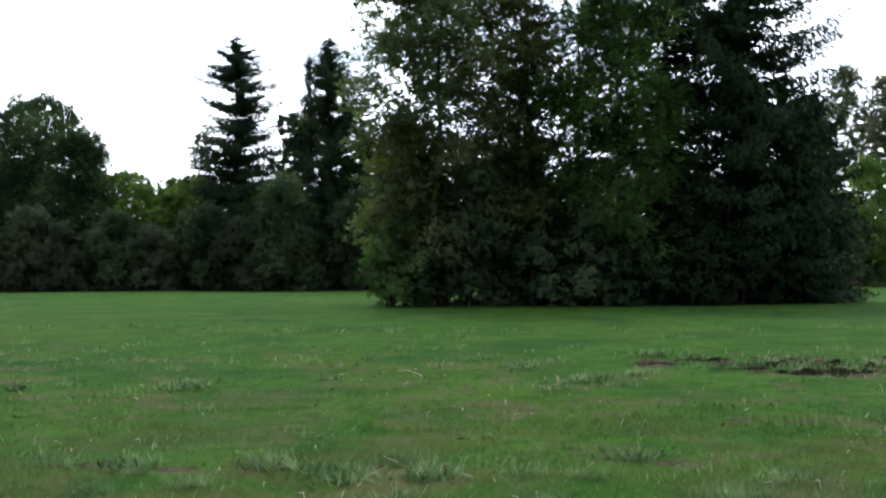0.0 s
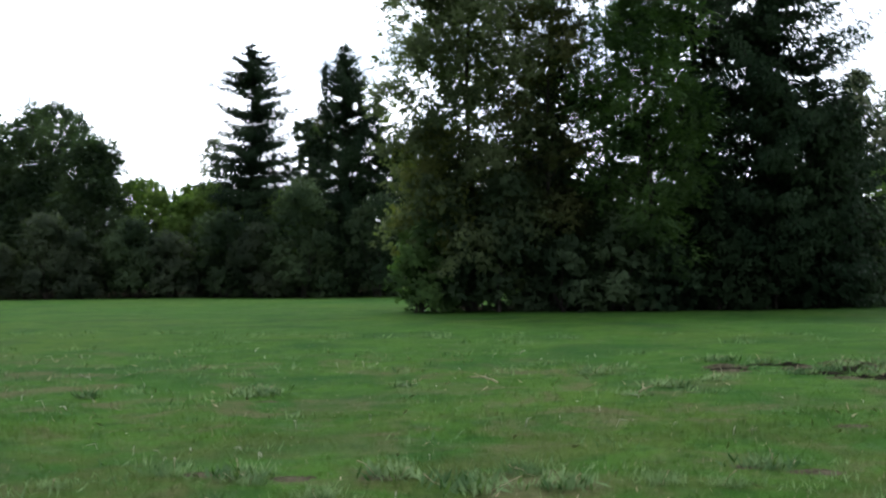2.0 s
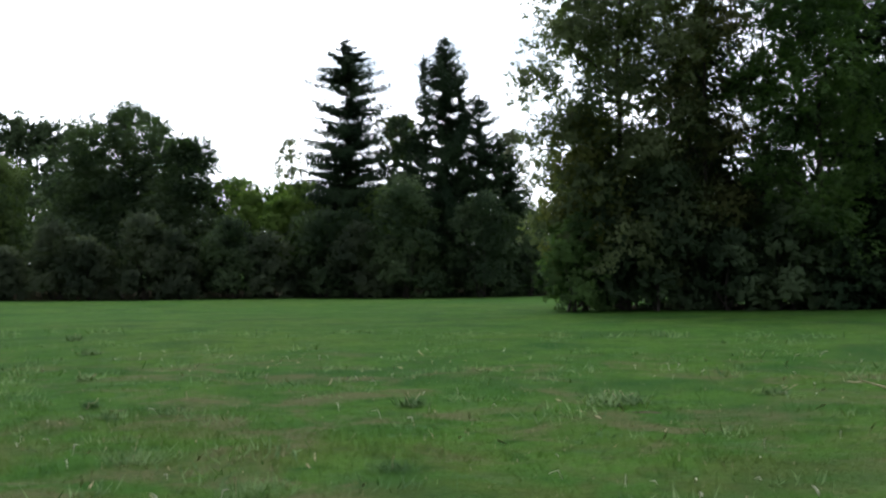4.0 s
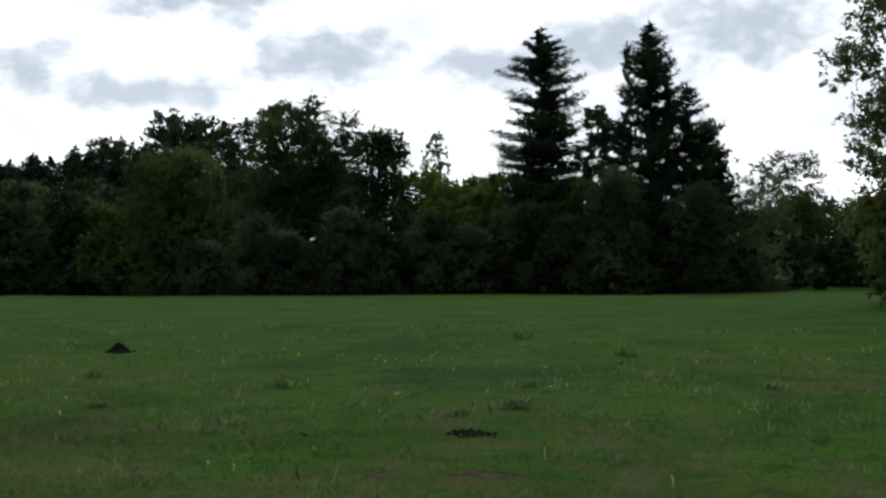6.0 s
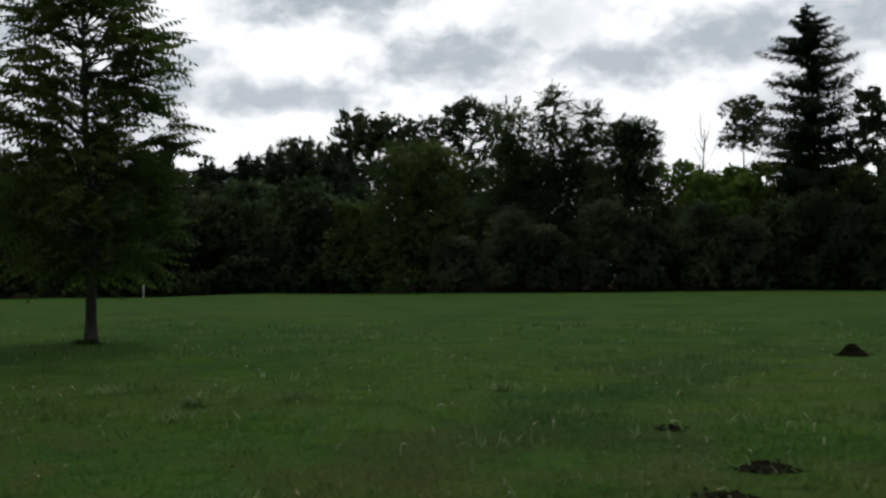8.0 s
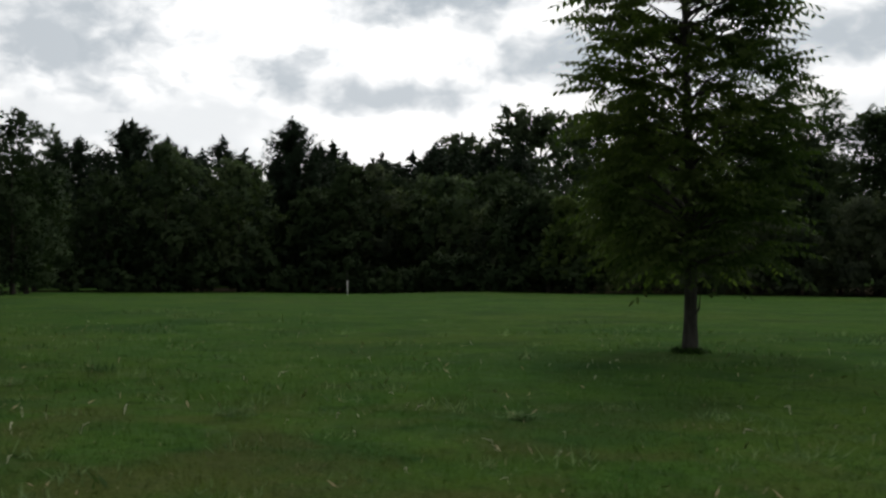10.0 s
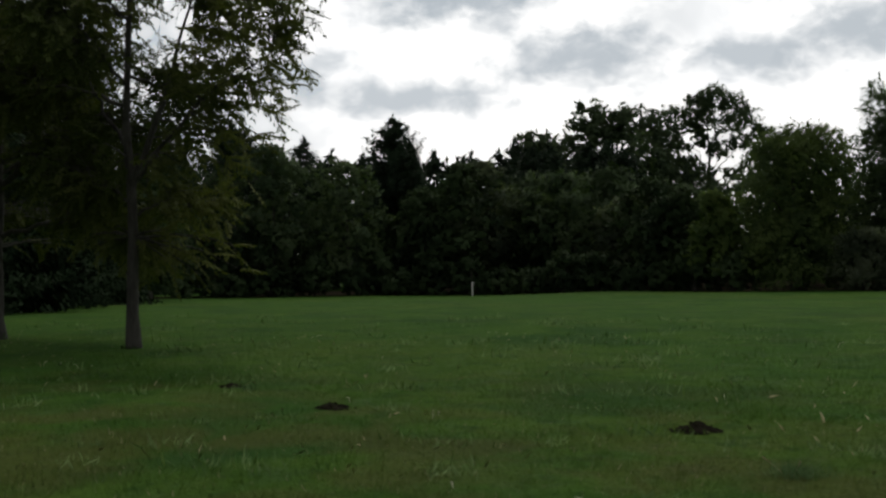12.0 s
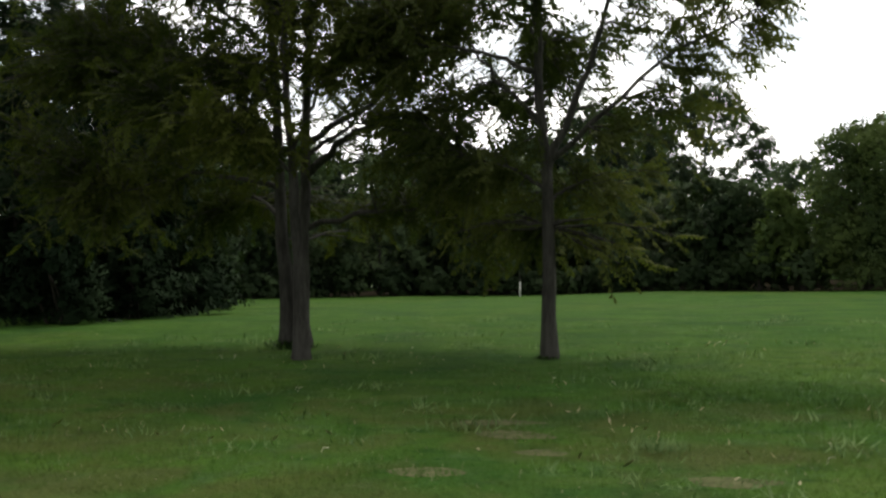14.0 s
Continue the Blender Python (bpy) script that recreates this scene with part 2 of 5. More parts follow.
# ---- mesh tools ----
def mesh_of(name, verts, faces, mat, smooth=True, normals=None):
    """A mesh from arrays; faces all of one corner count."""
    verts, faces = np.asarray(verts, np.float32), np.asarray(faces, np.int32)
    me = bpy.data.meshes.new(name)
    corners = faces.shape[1]
    me.vertices.add(len(verts))
    me.vertices.foreach_set("co", verts.ravel())
    me.loops.add(faces.size)
    me.loops.foreach_set("vertex_index", faces.ravel())
    me.polygons.add(len(faces))
    me.polygons.foreach_set("loop_start", np.arange(0, faces.size, corners, dtype=np.int32))
    me.polygons.foreach_set("use_smooth", np.full(len(faces), smooth))
    me.update(calc_edges=True)
    me.materials.append(mat)
    if normals is not None:
        me.normals_split_custom_set_from_vertices(np.asarray(normals, np.float32))
    return me


def part(name, me, parent, label=""):
    ob = new(name, me)
    ob.parent = parent
    return tagged(ob, label) if label else ob


def thing(name, x, y, label, category, group="", turn=0.0):
    ob = new(name)
    ob.empty_display_size = 0.3
    ob.matrix_basis = pose(x, y, gz(x, y), 0, 0, turn)
    return tagged(ob, label, category, group)


def unit(v):
    return v / np.maximum(np.linalg.norm(v, axis=-1, keepdims=True), 1e-9)


def rand_dirs(rng, n):
    return unit(rng.normal(size=(n, 3)))


def kites(base, along, side, length, width):
    """Leaf blades: four-cornered, widest below the middle. Arrays of n rows; returns verts, quads."""
    n = len(base)
    length, width = np.broadcast_to(length, n)[:, None], np.broadcast_to(width, n)[:, None]
    belly = base + along * length * 0.42
    verts = np.stack([base, belly + side * width, base + along * length, belly - side * width], 1).reshape(-1, 3)
    return verts, np.arange(4 * n).reshape(-1, 4)


def slips(base, along, side, length, width):
    """Small far-off leaves: three-cornered. Arrays of n rows; returns verts, triangles."""
    n = len(base)
    length, width = np.broadcast_to(length, n)[:, None], np.broadcast_to(width, n)[:, None]
    verts = np.stack([base - side * width * 0.7, base + along * length * 0.3 + side * width, base + along * length], 1).reshape(-1, 3)
    return verts, np.arange(3 * n).reshape(-1, 3)


def facing(along, soft, rng, spread=0.6):
    """Side vectors that lay leaf blades roughly square to the soft normals, front face outwards."""
    side = unit(np.cross(along, unit(soft + rand_dirs(rng, len(along)) * spread)))
    front = np.cross(side, along)
    return np.where((front * soft).sum(1, keepdims=True) < 0, -side, side)


def tubes(lines, sides=6):
    """Round tapering stems along polylines: (points, radii) each; returns verts, quads."""
    all_v, all_f, start = [], [], 0
    ring = np.linspace(0, 2 * np.pi, sides, endpoint=False)
    for pts, radii in lines:
        pts, radii = np.asarray(pts, float), np.asarray(radii, float)
        ahead = unit(np.gradient(pts, axis=0))
        ref = np.where(np.abs(ahead[:, 2:3]) > 0.9, np.array([[1.0, 0, 0]]), np.array([[0, 0, 1.0]]))
        u = unit(np.cross(ahead, ref))
        v = np.cross(ahead, u)
        for i in range(1, len(pts)):
            if np.dot(u[i], u[i - 1]) < 0:
                u[i], v[i] = -u[i], -v[i]
        all_v.append((pts[:, None] + radii[:, None, None] * (np.cos(ring)[None, :, None] * u[:, None] + np.sin(ring)[None, :, None] * v[:, None])).reshape(-1, 3))
        k = np.arange(sides)
        for i in range(len(pts) - 1):
            a, b = start + i * sides, start + (i + 1) * sides
            all_f.append(np.stack([a + k, a + (k + 1) % sides, b + (k + 1) % sides, b + k], 1))
        start += len(pts) * sides
    return np.concatenate(all_v), np.concatenate(all_f)


def bend(a, b, rise, n=7, rng=None, wobble=0.0):
    """A limb's line from a to b that bows by rise."""
    a, b = np.asarray(a, float), np.asarray(b, float)
    t = np.linspace(0, 1, n)[:, None]
    pts = a + (b - a) * t + np.array([0, 0, rise]) * (4 * t * (1 - t))
    if wobble:
        pts[1:-1] += rng.normal(size=(n - 2, 3)) * wobble
    return pts


# ---- the lie of the land ----
def gz_array(x, y):
    """Height of the meadow: level by the track, falling gently to the hedges, lowest in the far corner."""
    def ease(v):
        v = np.clip(v, 0.0, 1.0)
        return v * v * (3 - 2 * v)
    fall = np.clip(-0.0175 * (y - 22.0), -1.15, 0.0) - 0.30 * ease((-64.0 - x) / 16.0) * ease((y - 32.0) / 34.0)
    return fall + 0.03 * np.sin(x * 0.31 + 1.0) * np.sin(y * 0.23) * np.clip((y - 4) / 10, 0, 1)


def gz(x, y):
    return float(gz_array(np.float64(x), np.float64(y)))


def build_ground():
    xs = np.concatenate([[-2600, -1200, -600, -300, -200], np.arange(-150, 60.1, 1.5), [90, 150, 300, 600, 1200, 2600]])
    ys = np.concatenate([[-2600, -1200, -600, -300, -100, -40], np.arange(-20, 130.1, 1.5), [160, 220, 320, 600, 1200, 2600]])
    gx, gy = np.meshgrid(xs, ys)
    verts = np.stack([gx, gy, gz_array(gx, gy)], -1).reshape(-1, 3)
    w, h = len(xs), len(ys)
    i = (np.arange(h - 1)[:, None] * w + np.arange(w - 1)).ravel()
    ob = new("ground", mesh_of("ground", verts, np.stack([i, i + 1, i + w + 1, i + w], 1), M_GROUND))
    tagged(ob, "mown green meadow with yellowed and worn patches", "ground", kind="structure")


build_ground()


def build_undershade():
    """Dark sheet under the hedge, the wood's edge and the copse: ground shade painted as dark litter."""
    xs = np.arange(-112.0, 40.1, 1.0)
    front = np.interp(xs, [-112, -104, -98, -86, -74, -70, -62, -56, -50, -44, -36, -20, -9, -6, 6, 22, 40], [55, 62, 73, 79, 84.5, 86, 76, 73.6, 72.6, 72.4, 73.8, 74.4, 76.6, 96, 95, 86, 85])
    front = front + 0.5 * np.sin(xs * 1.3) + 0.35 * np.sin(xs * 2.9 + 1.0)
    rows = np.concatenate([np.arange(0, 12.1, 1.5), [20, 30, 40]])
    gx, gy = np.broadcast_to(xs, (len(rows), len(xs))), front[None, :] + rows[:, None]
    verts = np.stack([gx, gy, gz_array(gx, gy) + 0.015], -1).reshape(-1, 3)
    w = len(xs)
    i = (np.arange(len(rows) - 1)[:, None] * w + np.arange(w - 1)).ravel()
    ob = new("leaf_mould", mesh_of("leaf_mould", verts, np.stack([i, i + 1, i + w + 1, i + w], 1), M_UNDERSHADE))
    tagged(ob, "dark ground sheet painting in the shade under hedge and wood", "ground", kind="structure")
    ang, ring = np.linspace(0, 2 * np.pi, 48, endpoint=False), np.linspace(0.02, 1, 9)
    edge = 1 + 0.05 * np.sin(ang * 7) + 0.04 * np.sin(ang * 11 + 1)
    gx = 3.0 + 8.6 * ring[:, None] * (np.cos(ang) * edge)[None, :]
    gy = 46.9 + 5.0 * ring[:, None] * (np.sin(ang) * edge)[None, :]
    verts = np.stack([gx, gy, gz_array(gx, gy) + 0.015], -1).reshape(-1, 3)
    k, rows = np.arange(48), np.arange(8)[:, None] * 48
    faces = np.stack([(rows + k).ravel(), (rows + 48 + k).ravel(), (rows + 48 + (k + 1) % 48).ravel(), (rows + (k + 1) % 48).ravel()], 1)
    ob = new("leaf_mould", mesh_of("leaf_mould", verts, faces, M_UNDERSHADE))
    tagged(ob, "dark ground sheet painting in the shade under the copse", "ground", kind="structure")


build_undershade()


# ---- trees ----
def lobes_for(rng, height, radius, low, shape, count):
    """Ellipsoid masses of foliage that make up an uneven crown."""
    out = []
    for i in range(count):
        f = (i + rng.uniform(0.2, 0.8)) / count
        if shape == "round":
            wide = math.sqrt(max(0.05, 1 - (2 * f - 0.95) ** 2)) * 0.95 + 0.08
        elif shape == "column":
            wide = 0.55 + 0.5 * math.sin(math.pi * min(1, f * 1.05)) - 0.45 * max(0, f - 0.75) * 2
        elif shape == "pillar":
            wide = 0.95 - 0.25 * f
        elif shape == "cone":
            wide = 1.05 * (1 - f) ** 0.75 + 0.12
        elif shape == "spread":
            wide = 0.45 + 0.65 * math.sin(math.pi * (0.15 + 0.75 * f))
        else:
            wide = 1.0 - 0.55 * f * f
        ang = i * 2.4 + rng.uniform(-0.5, 0.5)
        off = radius * wide * rng.uniform(0.35, 0.68)
        r = radius * rng.uniform(0.30, 0.44) * (0.7 + 0.45 * wide)
        z = low + (height - low) * f
        rz = r * rng.uniform(0.7, 1.0)
        out.append((off * math.cos(ang), off * math.sin(ang), min(z, height - rz * 0.9), r, r, rz))
    out.append((rng.uniform(-0.15, 0.15) * radius, rng.uniform(-0.15, 0.15) * radius, height - radius * 0.28, radius * 0.3, radius * 0.3, radius * 0.3))
    return np.array(out)


def foliage(rng, lobes, count, leaf, droop=0.35, inner=0.5, clump=0.2):
    """Leaf sprays scattered through the lobes, densest at their skins."""
    per = 18
    share = (lobes[:, 3] * lobes[:, 4] + lobes[:, 3] * lobes[:, 5])
    pick = rng.choice(len(lobes), count // per, p=share / share.sum())
    way = rand_dirs(rng, len(pick))
    way[:, 2] = np.where(way[:, 2] < -0.55, -way[:, 2], way[:, 2])
    reach = inner + (1.08 - inner) * rng.random(len(pick)) ** 0.6
    reach *= 1 + 0.14 * rng.normal(size=len(pick)).clip(-1, 1.6)
    centre = lobes[pick, :3] + way * reach[:, None] * lobes[pick, 3:]
    size = 0.72 * clump * lobes[pick, 3].clip(0.5, 2.4) * rng.uniform(0.6, 1.3, len(pick))
    # each spray of leaves follows a twig that grows outwards and bows down
    twig = unit(way * 0.7 + rand_dirs(rng, len(pick)) * 0.8 + np.array([0, 0, -0.1]))
    step = rng.uniform(-1.6, 1.6, len(pick) * per)
    base = np.repeat(centre, per, 0) + np.repeat(twig * size[:, None], per, 0) * step[:, None] + rng.normal(size=(len(pick) * per, 3)) * np.repeat(size, per)[:, None] * np.array([0.45, 0.45, 0.3])
    base[:, 2] -= np.repeat(size, per) * 0.12 * step * step
    out = np.repeat(way, per, 0)
    along = unit(out * 0.55 + rand_dirs(rng, len(base)) * 0.85 + np.array([0, 0, -droop]))
    length = leaf * rng.uniform(0.6, 1.25, len(base))
    axis = lobes[:, :2].mean(0)
    from_axis = unit(np.concatenate([base[:, :2] - axis, np.zeros((len(base), 1))], 1))
    soft = unit(out * 0.6 + from_axis * 0.3 + np.array([0, 0, 0.3]) + rand_dirs(rng, len(base)) * 0.2)
    side = facing(along, soft, rng)
    return *slips(base, along, side, length, length * rng.uniform(0.30, 0.42, len(base))), np.repeat(soft, 3, 0)


def woody(root, rng, height, lobes, girth, bark, low, limbs, sides=8):
    """Trunk and limbs, each limb with side branches, reaching into the lobes."""
    top = height * 0.86
    t = np.linspace(0, 1, 11)
    sway = np.cumsum(rng.normal(size=(11, 2)) * girth * 0.35, 0) * t[:, None]
    line = np.stack([sway[:, 0], sway[:, 1], -0.15 + t * (top + 0.15)], 1)
    radii = girth * (1 - 0.86 * t) * (1 + 0.7 * np.exp(-t * 34))
    part("trunk", mesh_of("trunk", *tubes([(line, radii)], sides + 4), bark), root)
    order = np.argsort(-lobes[:, 3])[:limbs]
    for k in order:
        tip = lobes[k, :3]
        z0 = np.clip(tip[2] - 0.75 * np.hypot(tip[0], tip[1]) - 0.3, low * 0.75, top * 0.93)
        a = np.array([np.interp(z0, line[:, 2], line[:, i]) for i in range(3)])
        r0 = np.interp(z0, line[:, 2], radii) * 0.5
        main = bend(a, tip, 0.12 * np.linalg.norm(tip - a), 8, rng, 0.03 * np.linalg.norm(tip - a))
        lines = [(main, np.linspace(r0, r0 * 0.22, 8))]
        for _ in range(4):
            f = rng.integers(3, 8)
            end = tip + rand_dirs(rng, 1)[0] * lobes[k, 3:] * 0.8
            lines.append((bend(main[f], end, 0.1, 5, rng, 0.05), np.linspace(r0 * 0.35, r0 * 0.08, 5)))
        part("limb", mesh_of("limb", *tubes(lines, sides - 2), bark), root)


def broadleaf(name, label, x, y, height, radius, low, shape, leaf, count, mat, seed, girth=0.2, limbs=6, masses=14, bark=None, inner=0.5, clump=0.2, group="trees behind the meadow", lobes=None, feathered=False):
    rng = np.random.default_rng(seed)
    root = thing(name, x, y, label, "tree", group)
    if lobes is None:
        lobes = lobes_for(rng, height, radius, low, shape, masses)
    lobes = np.array(lobes, float)
    woody(root, rng, height, lobes, girth, bark or M_BARK_DARK, low, limbs, 8 if y < 60 else 6)
    if feathered:
        share = lobes[:, 3] * lobes[:, 5]
        pick = rng.choice(len(lobes), count, p=share / share.sum())
        way = rand_dirs(rng, count)
        at = lobes[pick, :3] + way * lobes[pick, 3:] * (0.45 + 0.6 * rng.random(count) ** 0.6)[:, None]
        out = unit(way * np.array([1, 1, 0.5]) + rand_dirs(rng, count) * 0.6 + np.array([0, 0, 0.1]))
        verts, faces = frond_leaves(rng, at, out, leaf * rng.uniform(0.7, 1.2, count), 4, slips, 0.46)
        core, core_faces, _ = foliage(rng, lobes * np.array([1, 1, 1, 0.85, 0.85, 0.85]), count * 2, leaf * 0.5, 0.35, 0.2, clump)
        verts, faces, soft = np.concatenate([verts, core]), np.concatenate([faces, core_faces + len(verts)]), None
    else:
        verts, faces, soft = foliage(rng, lobes, count, leaf, 0.35, inner, clump)
    part("crown", mesh_of("crown", verts, faces, mat, True, soft), root)
    return root


def shrub(name, label, x, y, height, radius, leaf, count, mat, seed, masses=11, group="bushes along the meadow's edge"):
    """A bush leafy down to the ground, on several stems."""
    rng = np.random.default_rng(seed)
    root = thing(name, x, y, label, "bush", group)
    lobes = []
    for i in range(masses):
        f = (i + 0.5) / masses
        ang, wide = i * 2.4 + rng.uniform(-0.4, 0.4), 1.0 - 0.6 * f * f
        r = radius * rng.uniform(0.34, 0.5)
        z = max(r * 0.55, height * f * 0.9)
        lobes.append((radius * wide * 0.62 * math.cos(ang), radius * wide * 0.62 * math.sin(ang), min(z, height - 0.8 * r), r, r, r * 0.9))
    lobes.append((0, 0, height - radius * 0.25, radius * 0.32, radius * 0.32, radius * 0.28))
    lobes = np.array(lobes)
    for i in range(5):
        tip = lobes[rng.integers(len(lobes)), :3]
        foot = np.array([rng.uniform(-0.3, 0.3), rng.uniform(-0.3, 0.3), -0.1])
        part("stem", mesh_of("stem", *tubes([(bend(foot, tip, 0.2, 6, rng, 0.06), np.linspace(0.055, 0.012, 6))], 5), M_BARK_DARK), root)
    verts, faces, soft = foliage(rng, lobes, count, leaf, 0.3, 0.35, 0.22)
    verts[:, 2] = np.maximum(verts[:, 2], 0.02)
    part("foliage", mesh_of("foliage", verts, faces, mat, True, soft), root)
    return root


def spruce(name, label, x, y, height, radius, seed, mat=None, twig=0.5, density=1.0, low=0.4, droop=0.45, whorl=0.45, gappy=0.0, girth=0.22, leaders=(), group="spruces and firs", power=0.85, belly=0.0, tier=0.2, tip=0.28, low_close=0.0):
    """A spruce: whorls of bowed branches hung with twigs."""
    rng = np.random.default_rng(seed)
    root = thing(name, x, y, label, "tree", group)
    t = np.linspace(0, 1, 12)
    line = np.stack([0.02 * np.sin(t * 5), 0.02 * np.cos(t * 4), -0.15 + t * (height + 0.15)], 1)
    part("trunk", mesh_of("trunk", *tubes([(line, girth * (1.02 - t))], 9), M_BARK_DARK), root)
    boughs, base, along, size, soft = [], [], [], [], []
    axes = [(0.0, 0.0, low, height, radius)] + list(leaders)
    for ax, ay, z0, z1, rad in axes:
        if ax or ay:
            part("side_leader", mesh_of("side_leader", *tubes([(bend((0, 0, z0 * 0.9), (ax, ay, z1), 0.0, 7, rng, 0.04) + np.array([[ax, ay, 0]]) * (np.sin(np.linspace(0, np.pi, 7)) * 0.35)[:, None], np.linspace(girth * 0.4, 0.02, 7))], 6), M_BARK_DARK), root)
        z = z0
        while z < z1 - 0.25:
            f = (z - z0) / (z1 - z0)
            span = rad * (1 - math.exp(-(1 - f) / belly)) if belly else rad * (1 - f) ** power
            for k in range(max(4, int(7 * (0.5 + 0.6 * (1 - f))))):
                if rng.random() < gappy:
                    continue
                ang = rng.uniform(0, 2 * np.pi)
                reach = max(0.25, span * rng.uniform(0.62 if tier > 0.1 else 0.78, 1.12))
                up = (0.32 if f < 0.8 else 1.6 * (1 - f)) * f - droop * (1 - f) * (rng.uniform(0.6, 1.3) if tier > 0.1 else rng.uniform(0.9, 1.1))
                s = np.linspace(0, 1, 5)
                out = np.array([math.cos(ang), math.sin(ang), 0])
                pts = np.array([ax, ay, z + rng.uniform(-tier, tier)]) + out * (s * reach)[:, None] + np.array([0, 0, 1]) * (reach * (up * s + tip * s ** 3 - 0.05 * s))[:, None]
                if reach > 1.7 and twig < 0.5:
                    boughs.append((pts, np.linspace(0.035, 0.008, 5)))
                n = max(6, int(reach * 40 * density))
                u = rng.random(n) ** 0.9
                p = np.stack([np.interp(u, s, pts[:, i]) for i in range(3)], 1)
                wing = np.cross(out, [0, 0, 1]) * rng.choice([-1, 1], n)[:, None]
                base.append(p + rng.normal(size=(n, 3)) * np.array([0.05, 0.05, 0.03]) * (0.5 + reach))
                along.append(unit(out * rng.uniform(0.0, 0.7, n)[:, None] + wing * rng.uniform(0.0, 0.7, n)[:, None] + np.array([0, 0, -1]) * rng.uniform(0.15, 1.1, n)[:, None] * (1.0 - 0.75 * f)))
                size.append(twig * rng.uniform(0.6, 1.25, n) * (0.55 + 0.45 * min(1, reach / 1.5)) * (1.15 - 0.55 * u))
                soft.append(unit(out * 0.55 + np.array([0, 0, 0.4]) + rand_dirs(rng, n) * 0.5))
            z += whorl * rng.uniform(0.7, 1.3) * (0.6 + 0.4 * (1 - f)) * (1.0 if f < 0.8 else 0.55) * (1 - low_close * (1 - f))
    n = 44
    for ax, ay, z0, z1, rad in axes:
        base.append(np.array([ax, ay, z1]) - np.array([0, 0, 1]) * rng.uniform(0, 1.5, n)[:, None])
        along.append(unit(rand_dirs(rng, n) * 0.6 + np.array([0, 0, 0.8])))
        size.append(twig * rng.uniform(0.4, 0.8, n))
        soft.append(unit(rand_dirs(rng, n) + np.array([0, 0, 0.5])))
    base, along, size = np.concatenate(base), np.concatenate(along), np.concatenate(size)
    side = facing(along, np.concatenate(soft), rng, 0.5)
    if boughs:
        part("branchwork", mesh_of("branchwork", *tubes(boughs, 3), M_BARK_DARK), root)
    verts, faces = slips(base, along, side, size, size * 0.2)
    part("foliage", mesh_of("foliage", verts, faces, mat or M_NEEDLE, True, np.repeat(np.concatenate(soft), 3, 0)), root)
    return root


def frond_leaves(rng, at, out, length, pairs=6, blade=kites, wide=0.27, hang=0.25, roll=0.25, leaflet=0.34):
    """Feathered leaves: paired leaflets along a bowed rib; returns verts, quads."""
    n = len(at)
    side = unit(np.cross(out, np.tile([0, 0, 1.0], (n, 1))) + rng.normal(size=(n, 3)) * roll)
    base, along, across, size = [], [], [], []
    for k in range(pairs):
        f = (k + 0.6) / pairs
        p = at + out * (length * f)[:, None] + np.array([0, 0, -1]) * (length * 0.25 * f * f)[:, None]
        ahead = unit(out + np.array([0, 0, -1]) * (0.5 * f))
        for s in (-1, 1):
            base.append(p)
            along.append(unit(side * s + ahead * 0.45 + np.array([0, 0, -hang]) + rng.normal(size=(n, 3)) * 0.12))
            across.append(unit(ahead + rng.normal(size=(n, 3)) * 0.2))
            size.append(length * (leaflet - 0.45 * leaflet * abs(f - 0.45)))
    tip = at + out * length[:, None] + np.array([0, 0, -1]) * (length * 0.25)[:, None]
    base.append(tip), along.append(unit(out + np.array([0, 0, -0.5]))), across.append(side), size.append(length * leaflet * 0.85)
    size = np.concatenate(size)
    return blade(np.concatenate(base), np.concatenate(along), np.concatenate(across), size, size * wide)


